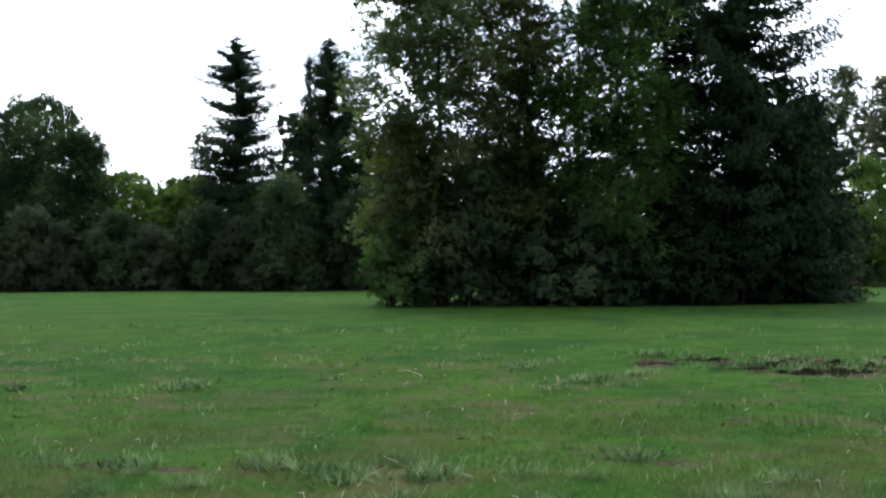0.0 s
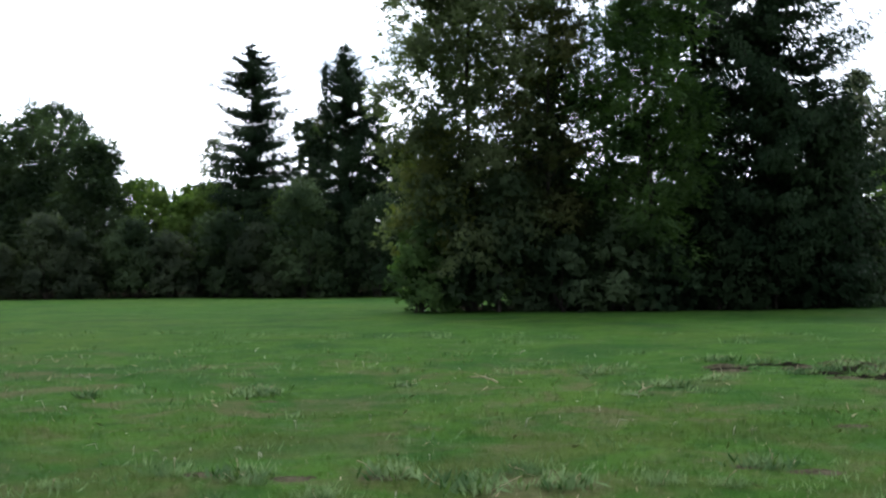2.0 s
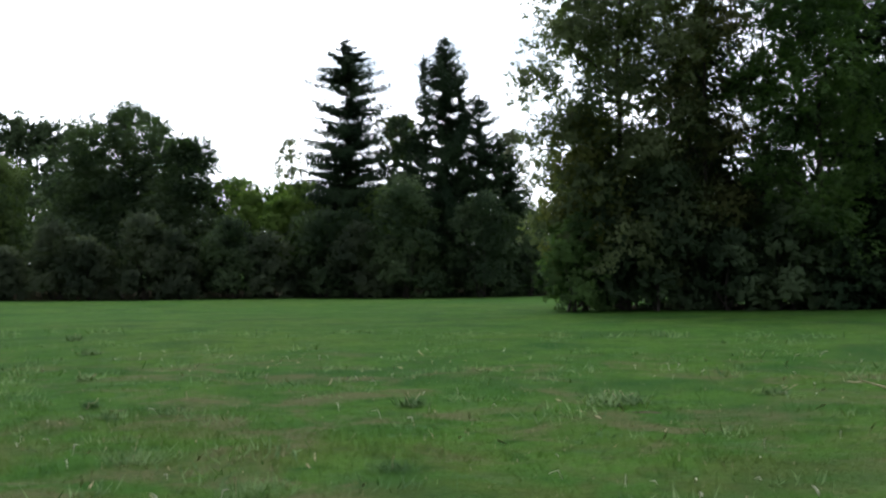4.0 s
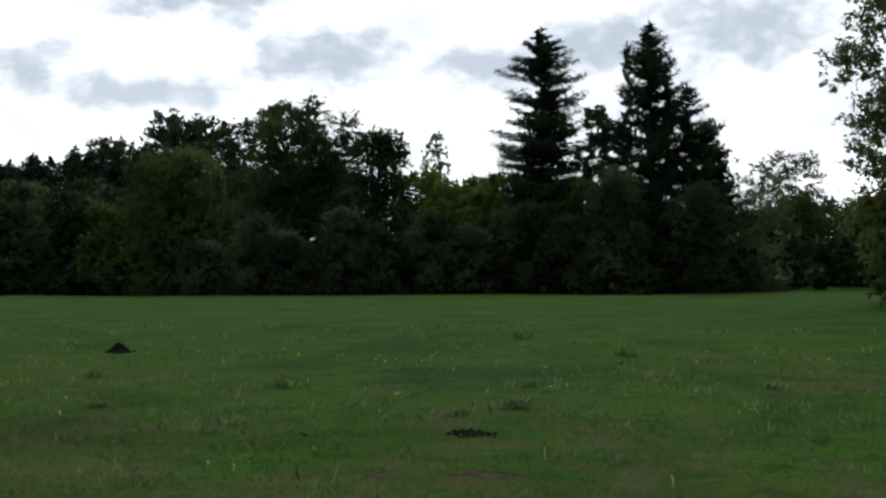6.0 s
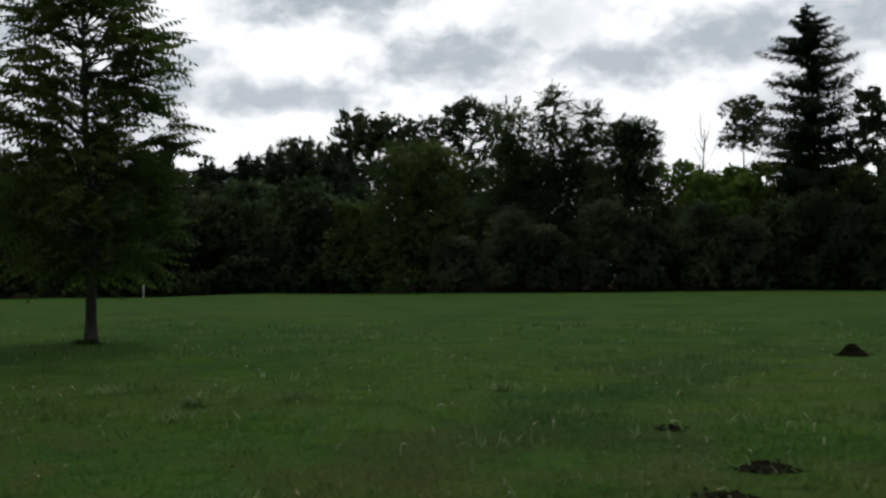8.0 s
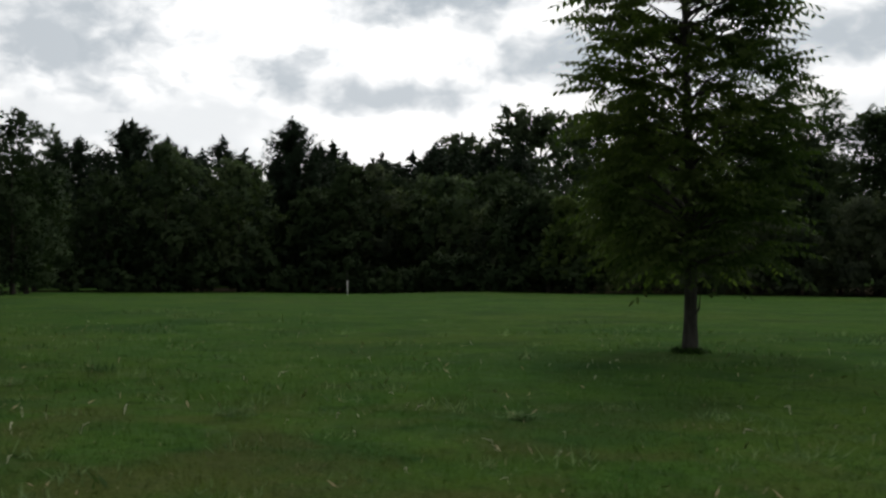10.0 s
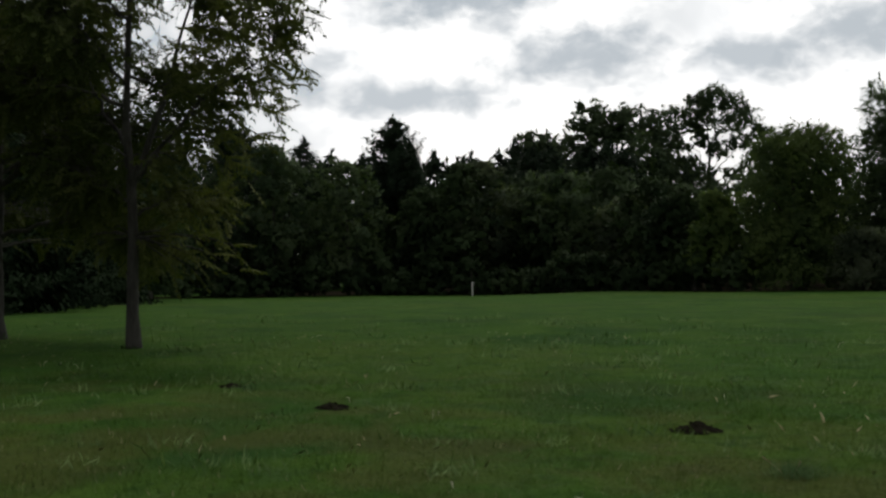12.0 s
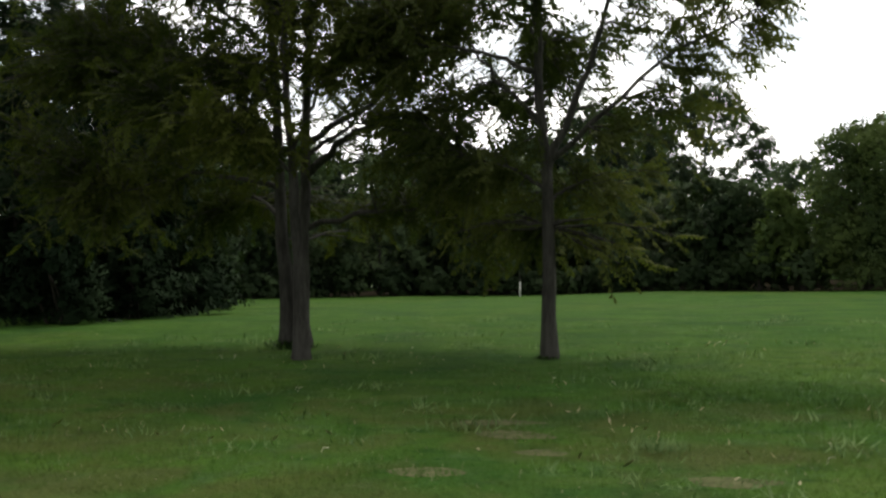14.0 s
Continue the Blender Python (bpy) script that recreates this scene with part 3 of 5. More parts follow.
def walnut(name, label, x, y, lobes, stems, fronds, length, mat, seed, low_z=0.6, blade=kites, wide=0.27, pairs=6, leaflet=0.34, radial=0.5, wild=0.9, lift=0.15, hang=0.75, thin=1.0, low_thin=1.0):
    """A tree with feathered leaves; stems: lists of points and end radii for trunk and limbs."""
    rng = np.random.default_rng(seed)
    root = thing(name, x, y, label, "tree", "walnut trees on the meadow")
    lobes = np.array(lobes, float)
    skeleton = []
    for i, (pts, r0, r1) in enumerate(stems):
        t = np.linspace(0, 1, 12)
        knots = np.linspace(0, 1, len(pts))
        line = np.stack([np.interp(t, knots, [p[j] for p in pts]) for j in range(3)], 1)
        line[1:-1] += rng.normal(size=(10, 3)) * 0.02
        radii = r0 + (r1 - r0) * t
        if i == 0 or pts[0][2] <= 0:
            radii = radii * (1 + 0.4 * np.exp(-np.maximum(line[:, 2], 0) * 5))
        part("trunk" if pts[0][2] <= 0 else "limb", mesh_of("trunk", *tubes([(line, radii)], 10), M_BARK), root)
        skeleton.append((line, radii))
    knots = np.concatenate([l[3:] for l, _ in skeleton])
    thick = np.concatenate([r[3:] for _, r in skeleton])
    share = lobes[:, 3] * lobes[:, 5] + lobes[:, 3] * lobes[:, 4]
    share = share * np.where((lobes[:, 0] > 0.7) & (lobes[:, 2] > 3.6), thin, 1.0) * np.where(lobes[:, 2] < 4.4, np.where(lobes[:, 0] > 0.3, low_thin, 0.5 + 0.5 * low_thin), 1.0)
    twigs, at, out = [], [], []
    for _ in range(fronds // 5):
        k = rng.choice(len(lobes), p=share / share.sum())
        d = rand_dirs(rng, 1)[0]
        end = lobes[k, :3] + d * lobes[k, 3:] * (0.35 + 0.65 * rng.random() ** 0.5)
        end[2] = max(end[2], low_z)
        gap = np.linalg.norm(knots - end, axis=1) + 0.8 * np.maximum(0, knots[:, 2] - end[2] - 0.2)
        j = int(np.argmin(gap))
        line = bend(knots[j], end, 0.06 * gap[j], 4, rng, 0.03)
        twigs.append((line, np.linspace(max(0.008, min(0.03, thick[j] * 0.4)), 0.005, 4)))
        for _ in range(5):
            f = rng.uniform(0.15, 1.0)
            p = np.array([np.interp(f, np.linspace(0, 1, 4), line[:, i]) for i in range(3)])
            at.append(p)
            o = unit(line[-1] - line[0]) * 0.3 + unit(end * np.array([1, 1, 0])) * radial + rand_dirs(rng, 1)[0] * wild
            out.append(o + np.array([0, 0, lift]))
    at, out = np.array(at), unit(np.array(out))
    part("branchwork", mesh_of("branchwork", *tubes(twigs, 3), M_BARK), root)
    size = length * rng.uniform(0.65, 1.2, len(at))
    part("foliage", mesh_of("foliage", *frond_leaves(rng, at, out, size, pairs, blade, wide, hang, 0.5, leaflet), mat, False), root)
    return root


def young_walnut(name, label, x, y, seed):
    """A slim young tree: rosettes of long feathered leaves at the ends of whippy branches."""
    rng = np.random.default_rng(seed)
    root = thing(name, x, y, label, "tree", "walnut trees on the meadow")
    top = 7.3
    t = np.linspace(0, 1, 16)
    line = np.stack([0.03 * np.sin(t * 6), 0.03 * np.sin(t * 4 + 1), -0.1 + t * (top + 0.1)], 1)
    radii = (0.108 * (1 - 0.85 * t)) * (1 + 0.35 * np.exp(-np.maximum(line[:, 2], 0) * 6))
    part("trunk", mesh_of("trunk", *tubes([(line, radii)], 12), M_BARK), root)
    part("shoot", mesh_of("shoot", *tubes([(np.array([(0.09, -0.02, 0.55), (0.16, -0.03, 0.66), (0.18, -0.04, 0.86)]), np.array([0.02, 0.014, 0.006]))], 6), M_BARK), root, "short broken side shoot")
    twigs, at, out = [], [], []
    for i in range(215):
        z = 1.35 + 6.05 * (i + rng.uniform(-1, 2)) / 215
        if z > 4.0 and i % 10 == 0:
            continue  # the upper crown is thinner
        wide = float(np.interp(z, [1.3, 2.2, 3.2, 4.3, 5.3, 6.3, 7.5], [0.95, 1.2, 1.35, 1.35, 1.2, 0.85, 0.2]))
        ang = i * 2.39996 + rng.uniform(-0.7, 0.7)
        # some boughs stand out beyond the rest
        wide *= 0.90 + 0.22 * (0.5 + 0.5 * math.sin(3.1 * z + 3.0 * ang))
        reach = wide * rng.uniform(0.02, 1.0) ** 0.55
        ray = np.array([math.cos(ang), math.sin(ang), 0.0])
        end = ray * reach + np.array([0, 0, z])
        foot = np.array([0, 0, max(1.25, z - rng.uniform(0.1, 0.9) * reach - 0.1)])
        branch = bend(foot, end, 0.06 * reach, 6, rng, 0.015)
        twigs.append((branch, np.linspace(0.022, 0.007, 6)))
        for k in range(9):
            swing = rng.uniform(-1.5, 1.5) * (1.0 if reach < 0.6 else 0.75)
            way = np.array([math.cos(ang + swing), math.sin(ang + swing), rng.uniform(-0.2, 0.7) + 0.25 * max(0.0, z - 5.5) - 0.3 * max(0.0, 2.2 - z)])
            p = branch[-1] if k < 8 else branch[int(rng.integers(3, 5))]
            at.append(p + rng.normal(size=3) * 0.02)
            out.append(way)
    at, out = np.array(at), unit(np.array(out))
    part("branchwork", mesh_of("branchwork", *tubes(twigs, 4), M_BARK), root)
    size = 0.84 * rng.uniform(0.6, 1.15, len(at))
    ribs = [(np.stack([p, p + o * l * 0.5 - np.array([0, 0, 0.06 * l]), p + o * l - np.array([0, 0, 0.25 * l])]), np.array([0.005, 0.004, 0.002])) for p, o, l in zip(at, out, size)]
    part("leaf_ribs", mesh_of("leaf_ribs", *tubes(ribs, 3), M_WALNUT_GREEN), root)
    verts, faces = frond_leaves(rng, at, out, size, 8, kites, 0.235, 0.8, 0.16, 0.205)
    part("foliage", mesh_of("foliage", verts, faces, M_WALNUT_GREEN, False), root)
    return root


# ---- the copse in the meadow ----
def build_copse():
    rng = np.random.default_rng(11)
    group = "trees of the copse"
    crown = []
    for i in range(38):
        z = 1.4 + 15.2 * i / 37
        off = 2.15 + 0.75 * math.exp(-((z - 8.5) / 3.2) ** 2) + rng.uniform(-0.3, 0.3)
        crown.append((off * math.cos(i * 2.4), off * math.sin(i * 2.4), z, rng.uniform(1.1, 1.5), rng.uniform(1.1, 1.5), rng.uniform(0.9, 1.3)))
    crown += [(0.3 * math.sin(z), 0.2, z, 1.7, 1.7, 1.2) for z in range(2, 17, 2)]
    broadleaf("elm_tree", "tall leafy tree with thin light-flecked crown at the copse's edge", -3.6, 43.0, 17.0, 3.8, 1.0, "pillar", 0.2, 74000, M_COPSE, 21, 0.17, 12, 34, M_BARK_DARK, group=group, inner=0.35, clump=0.22, lobes=crown)
    spruce("spruce_tree", "dark spruce half hidden among leafy trees", -0.4, 47.5, 19.0, 4.2, 31, density=0.95, gappy=0.22, whorl=0.5, twig=0.42, group=group, girth=0.24)
    spruce("spruce_tree", "dark spruce with bare inner trunk in the copse", 5.6, 47.0, 20.0, 4.7, 32, density=1.0, gappy=0.08, whorl=0.42, belly=0.34, twig=0.42, group=group, girth=0.27)
    spruce("spruce_tree", "big dark spruce with drooping boughs down to the grass", 8.6, 46.5, 22.0, 5.1, 33, density=1.5, twig=0.42, droop=0.45, whorl=0.42, gappy=0.04, tier=0.08, group=group, girth=0.32, low=0.6, belly=0.34, leaders=((2.9, -0.4, 1.0, 9.0, 2.5), (1.6, -1.2, 1.0, 9.5, 2.6)))
    broadleaf("leafy_tree", "bright green leafy tree in front of dark spruces", 3.4, 42.8, 13.5, 3.1, 2.0, "column", 0.5, 3600, M_FRESH, 24, 0.14, 8, 17, M_BARK_DARK, group=group, feathered=True)
    broadleaf("leafy_tree", "slim leafy tree with sky showing through its crown", -0.6, 43.8, 14.0, 2.8, 1.5, "column", 0.16, 22000, M_BRONZE, 25, 0.12, 8, 15, M_BARK_DARK, group=group, inner=0.3, clump=0.26)
    broadleaf("leafy_tree", "dark leafy tree deep in the copse", 1.8, 46.2, 15.5, 3.2, 2.0, "column", 0.22, 13000, M_DARKGREEN, 26, 0.14, 7, 16, M_BARK_DARK, group=group, inner=0.35)
    for i, (x, y, h, r) in enumerate(((-1.2, 49.5, 7.0, 3.0), (2.8, 50.5, 6.4, 3.0), (6.6, 50.0, 5.8, 3.0), (10.4, 49.5, 5.6, 2.8))):
        broadleaf("leafy_tree", "low dark tree in the middle of the copse", x, y, h, r, 0.8, "round", 0.26, 8000, M_DARKGREEN, 340 + i, 0.12, 3, 14, M_BARK_DARK, group=group, inner=0.35)
    broadleaf("leafy_tree", "small yellowing leafy tree at the copse's edge", -5.0, 42.2, 7.2, 1.9, 1.6, "round", 0.2, 11000, M_OLIVE, 28, 0.08, 5, 12, M_BARK_DARK, group=group, inner=0.3, clump=0.24)
    # undergrowth down to the grass; right-hand bushes take the shade-darkened needles
    row = ((-5.3, 41.4, 3.4, 1.5, M_FRESH), (-4.2, 42.0, 5.0, 1.9, M_DARKGREEN), (-2.2, 41.9, 5.4, 1.9, M_DARKGREEN), (0.2, 42.0, 2.8, 1.7, M_DARKGREEN), (2.2, 42.2, 3.8, 1.7, M_DARKGREEN), (4.0, 42.6, 2.5, 1.7, M_NEEDLE), (6.0, 43.4, 4.6, 2.1, M_NEEDLE_SHADED), (8.2, 43.8, 3.0, 2.0, M_NEEDLE_SHADED), (10.0, 44.8, 4.4, 2.0, M_NEEDLE_SHADED), (11.4, 46.4, 3.4, 1.6, M_NEEDLE_SHADED), (-3.0, 46.0, 5.0, 2.4, M_DARKGREEN), (1.5, 46.0, 5.6, 2.6, M_DARKGREEN), (6.5, 49.5, 5.0, 2.8, M_DARKGREEN), (-1.0, 51.0, 4.6, 2.6, M_DARKGREEN), (10.0, 50.0, 4.8, 2.4, M_DARKGREEN))
    for i, (x, y, h, r, mat) in enumerate(row):
        shrub("bush", "pale green bush spilling onto the grass at the copse" if i == 0 else "dense dark undergrowth bush at the foot of the copse", x, y, h, r, 0.175, 9800 if i < 10 else 3200, mat, 300 + i, group="undergrowth of the copse")


build_copse()


# ---- the hedge and the trees behind it ----
def build_hedge():
    row = ((-18.9, 74.6, 8.2, 3.1, M_GREEN), (-13.8, 75.6, 7.2, 2.9, M_DARKGREEN), (-22.4, 75.0, 5.2, 2.5, M_HEDGE), (-25.2, 76.0, 6.2, 2.9, M_DARKGREEN), (-29.2, 75.4, 4.6, 2.3, M_HEDGE), (-32.0, 75.8, 5.8, 2.8, M_DARKGREEN), (-35.9, 74.8, 5.0, 2.2, M_HEDGE), (-38.4, 75.0, 6.2, 2.9, M_HEDGE), (-42.4, 73.8, 4.4, 2.1, M_HEDGE), (-44.9, 73.8, 5.6, 2.6, M_HEDGE), (-48.8, 73.0, 3.8, 2.2, M_HEDGE), (-10.6, 78.6, 6.4, 2.8, M_DARKGREEN), (-27.3, 79.0, 6.4, 2.8, M_DARKGREEN), (-22.5, 80.0, 7.4, 3.0, M_DARKGREEN), (-40.5, 79.0, 6.4, 3.0, M_DARKGREEN), (-46.5, 78.0, 6.2, 2.8, M_DARKGREEN), (-34.0, 79.5, 6.0, 2.8, M_DARKGREEN))
    for i, (x, y, h, r, mat) in enumerate(row):
        shrub("hedge_bush", "tall light green bush in front of a dark spruce" if i == 0 else "dusty green hedge bush growing down to the meadow", x, y, h, r, 0.185, 18500 if i < 11 else 6000, mat, 400 + i, group="bushes of the hedge")
    # yellow-green saplings behind the hedge
    for i, (x, y, h, r) in enumerate(((-34.6, 84.5, 9.6, 2.8), (-31.6, 85.5, 9.2, 2.7), (-28.8, 83.0, 9.0, 2.7), (-37.4, 87.0, 9.8, 2.6), (-33.0, 82.0, 8.4, 2.6), (-30.0, 81.0, 7.8, 2.4), (-23.0, 84.0, 8.6, 2.6))):
        broadleaf("poplar_sapling", "young yellow-green poplar rising behind the hedge", x, y, h, r, 2.2, "column", 0.26, 8500, M_YELLOW, 440 + i, 0.09, 4, 12, group="young poplars behind the hedge")
    spruce("spruce_tree", "tall open spruce with drooping tiered boughs behind the hedge", -25.8, 84.5, 20.8, 4.8, 51, density=2.4, twig=0.40, droop=0.30, whorl=0.80, gappy=0.04, tip=0.12, low_close=0.75, group="pair of tall spruces", girth=0.27, belly=0.19, tier=0.13)
    spruce("spruce_tree", "tall dense spruce with a second leader behind the hedge", -17.1, 80.5, 19.6, 3.4, 52, density=2.0, twig=0.36, droop=0.12, whorl=0.44, gappy=0.04, group="pair of tall spruces", girth=0.27, belly=0.2, leaders=((-1.6, 0.2, 9.0, 18.2, 0.9), (2.6, 0.2, 7.0, 15.0, 1.9), (3.9, 0.1, 4.0, 11.8, 2.1), (-2.3, 0.3, 4.0, 12.6, 2.0), (1.2, -0.5, 8.0, 16.2, 1.2)))
    spruce("spruce_tree", "small dark spruce beside a taller one", -12.4, 81.8, 10.2, 4.6, 53, density=1.4, twig=0.5, power=0.9, gappy=0.05, group="spruces and firs")
    broadleaf("willow_tree", "round dense yellow-green willow leafy to the ground", -53.6, 77.0, 11.2, 4.5, 1.2, "round", 0.22, 48000, M_CROWN, 61, 0.3, 6, 30, inner=0.55)
    shrub("bush", "dense dark green growth under a willow", -53.6, 74.6, 5.0, 3.8, 0.22, 15000, M_CROWN, 62)
    broadleaf("walnut_tree", "large dark tree with three upright leafy heads", -46.0, 85.0, 17.0, 5.4, 3.5, "spread", 0.65, 7000, M_DARKGREEN, 63, 0.3, 9, 20, feathered=True,
              lobes=[(-2.8, 0, 13.2, 1.5, 1.5, 2.2), (-3.4, 0.8, 10.2, 2.1, 2.1, 2.2), (0.7, 0.2, 14.2, 1.4, 1.4, 2.3), (0.5, 0.2, 11.2, 1.8, 1.8, 2.4), (3.8, 0.3, 13.4, 1.1, 1.1, 1.5), (-1.0, 0.3, 9.4, 2.2, 2.2, 1.8), (2.2, 0.0, 9.6, 2.0, 2.0, 1.8), (3.6, 0, 11.2, 1.6, 1.6, 2.0), (2.6, -0.5, 8.4, 2.4, 2.4, 2.0), (-1.5, 1.2, 7.6, 2.6, 2.6, 2.2), (0.2, -1.5, 5.6, 2.8, 2.8, 2.4), (-3.8, -0.8, 6.4, 2.2, 2.2, 2.2), (4.2, 0.6, 6.0, 2.0, 2.0, 2.4)])
    broadleaf("ash_tree", "dark green ash with a pointed leafy top", -38.6, 82.4, 12.8, 4.3, 2.0, "cone", 0.6, 5000, M_DARKGREEN, 64, 0.18, 7, 15, feathered=True)
    broadleaf("leafy_tree", "small dark tree between hedge and taller trees", -42.0, 84.0, 9.5, 3.0, 1.5, "round", 0.28, 13000, M_DARKGREEN, 65, 0.14, 5, 12)


build_hedge()


# ---- the wood at the far end ----
def build_far_wood():
    group = "trees of the far wood"
    broadleaf("lime_tree", "huge dark broadleaf tree rising over the wood", -97.0, 156.2, 28.2, 7.6, 4, "round", 0.6, 34000, M_DARKGREEN, 71, 0.5, 10, 20, group=group,
              lobes=[(-4.6, 0, 25.0, 2.6, 3.0, 2.8), (-6.4, 0.5, 22.6, 3.0, 3.0, 2.6), (-2.6, -0.5, 23.2, 3.0, 3.0, 2.8), (2.4, 0, 23.4, 2.7, 3.0, 2.9), (4.4, 0.4, 20.8, 3.0, 3.0, 3.0), (-0.6, 0, 24.0, 3.2, 3.0, 2.6), (6.2, 0, 22.6, 2.8, 3.0, 2.8), (-1.0, 0, 19.5, 5.0, 5.0, 4.2), (6.4, 0, 18.2, 3.4, 3.6, 3.6), (-8.6, 0, 18.8, 3.4, 3.4, 3.2), (0, 0, 13.6, 7.0, 6.0, 5.0), (-7.4, 0, 12.6, 5.0, 5.0, 5.0), (7.4, 0, 12.4, 5.0, 5.0, 5.0), (-11.0, -2, 15.6, 3.4, 3.4, 3.6), (9.4, 0, 15.0, 3.2, 3.6, 3.6), (12.5, 0, 13.0, 3.4, 3.4, 4.0)])
    broadleaf("lime_tree", "broad dark tree at the shoulder of a taller one", -107.5, 150.0, 22.5, 6.6, 3, "round", 0.55, 19000, M_DARKGREEN, 72, 0.4, 6, 22, group=group)
    broadleaf("poplar_tree", "tall round tree with an open crown over the wood", -83.8, 162.0, 28.4, 9.6, 13.0, "round", 0.46, 28000, M_DARKGREEN, 73, 0.5, 26, 32, group=group, inner=0.4, clump=0.22,
              lobes=[(-8.6, 0.5, 17.0, 2.0, 2.4, 1.6), (-8.2, -0.5, 19.4, 2.2, 2.6, 2.3), (-7.0, 0.6, 22.0, 2.1, 2.5, 2.0), (-5.0, -0.4, 24.6, 2.2, 2.8, 2.1), (-2.4, 0.5, 26.2, 2.3, 2.8, 2.1), (0.6, -0.3, 26.8, 2.3, 2.8, 2.1), (3.2, 0.4, 25.6, 2.2, 2.8, 2.2), (5.4, -0.5, 23.4, 2.1, 2.5, 2.1), (7.2, 0.4, 20.8, 2.0, 2.3, 1.8), (8.6, -0.4, 18.4, 2.2, 2.4, 1.8), (8.9, 0.3, 15.6, 1.9, 2.1, 1.5), (-3.4, 1.6, 23.2, 2.2, 2.1, 2.0), (-0.4, -1.4, 24.0, 2.3, 2.1, 2.1), (2.4, 1.5, 22.8, 2.2, 2.1, 2.1), (-5.4, 0.2, 20.4, 1.8, 2.1, 1.6), (-1.6, 0.8, 20.8, 1.8, 2.1, 1.6), (4.6, -1.2, 20.0, 1.7, 1.8, 1.4), (1.4, -1.0, 19.0, 2.0, 2.1, 1.5), (6.2, 1.0, 17.0, 2.0, 2.1, 1.5), (-6.6, -0.8, 15.2, 1.9, 2.1, 1.5), (-3.8, 1.0, 17.4, 1.9, 2.0, 1.4), (3.0, 0.6, 15.6, 1.6, 2.0, 1.2), (-2.0, -0.5, 13.8, 2.5, 2.4, 1.5), (6.6, -0.4, 13.4, 2.5, 2.4, 1.5)])
    broadleaf("aspen_tree", "slender pale aspen with thin crown", -60.0, 171.0, 23.6, 3.4, 12, "column", 0.42, 4500, M_ASPEN, 74, 0.22, 9, 12, group=group)
    broadleaf("oak_tree", "lone rounded crown on a bare trunk far off", -40.9, 168.5, 26.4, 4.2, 18.8, "round", 0.42, 8000, M_BRONZE, 75, 0.3, 9, 12, group=group)
    spruce("spruce_tree", "wide fir with an uneven top over the bushes", -94.5, 88.8, 17.6, 4.3, 81, M_NEEDLE_FAR, twig=0.55, density=1.1, droop=0.1, whorl=0.5, group=group, gappy=0.12, belly=0.2, leaders=((2.3, 0.3, 6.0, 13.4, 1.4), (-2.4, 0.2, 6.0, 13.6, 1.3)))
    spruce("spruce_tree", "dark pointed fir at the meadow's corner", -107.2, 79.5, 17.0, 4.8, 82, M_NEEDLE_FAR, twig=0.55, density=1.0, droop=0.15, group=group, belly=0.2, leaders=((-1.3, 0.2, 9.0, 16.9, 1.2), (-3.6, 0.3, 5.0, 14.2, 1.6)))
    for i, (x, y, h, r) in enumerate(((-121.5, 109.3, 17.5, 3.0), (-104.7, 136.4, 19.6, 3.0), (-98.5, 134.0, 17.6, 2.6), (-112.0, 118.0, 16.6, 2.8), (-108.5, 112.0, 15.8, 2.6), (-126.0, 104.0, 17.2, 3.2), (-116.5, 127.0, 18.4, 3.0), (-92.0, 118.0, 15.0, 2.6), (-131.0, 116.0, 17.0, 3.2), (-96.0, 112.0, 14.2, 2.4), (-137.0, 96.0, 17.0, 3.4), (-124.0, 88.0, 15.5, 3.4), (-87.0, 128.0, 17.2, 2.6), (-85.0, 101.0, 14.2, 2.8), (-80.5, 105.0, 14.6, 2.8), (-76.0, 103.0, 13.6, 2.6))):
        spruce("spruce_tree", "distant pointed spruce in the wood's skyline", x, y, h + (2.0 if x < -108 else 0.9), r * 1.3, 90 + i, M_NEEDLE_FAR, twig=0.66, density=0.5, whorl=0.46, belly=0.22, tier=0.12, group="pointed spruces of the far wood", girth=0.16)
    rng = np.random.default_rng(19)
    for i in range(34):
        x = -85 - 53 * i / 33 + rng.uniform(-1.5, 1.5)
        y = 122 + 10 * math.sin(i * 2.1) - max(0, -95 - x) * 0.6
        spruce("spruce_tree", "distant spruce of the dark wood", x, y, rng.uniform(14.8, 17.0), 3.8, 130 + i, M_NEEDLE_FAR, twig=1.25, density=0.2, whorl=0.75, belly=0.2, group="dark spruces of the far wood", girth=0.16, low=2.0)
    # lower trees in front of the tall ones
    for i, (x, y, h, r, mat) in enumerate(((-90.0, 146.0, 21.0, 6.0, M_DARKGREEN), (-78.0, 149.0, 13.0, 6.0, M_ALDER), (-70.0, 150.0, 15.5, 5.5, M_DARKGREEN), (-101.0, 140.0, 16.5, 5.5, M_DARKGREEN), (-61.0, 100.0, 11.5, 4.5, M_DARKGREEN), (-54.5, 92.0, 11.0, 4.0, M_DARKGREEN), (-49.5, 90.0, 9.6, 4.0, M_DARKGREEN), (-85.5, 95.0, 11.4, 4.4, M_ALDER), (-84.8, 85.0, 11.6, 4.0, M_ALDER), (-90.0, 93.0, 11.2, 4.0, M_DARKGREEN), (-80.0, 93.0, 11.2, 4.2, M_DARKGREEN), (-75.0, 96.0, 11.6, 4.4, M_ALDER), (-70.0, 97.0, 9.2, 4.2, M_ALDER), (-32.5, 90.0, 9.0, 4.2, M_GREEN), (-25.0, 90.0, 8.6, 4.2, M_DARKGREEN), (-19.0, 87.0, 8.6, 4.2, M_DARKGREEN), (-21.4, 86.0, 14.2, 2.6, M_DARKGREEN))):
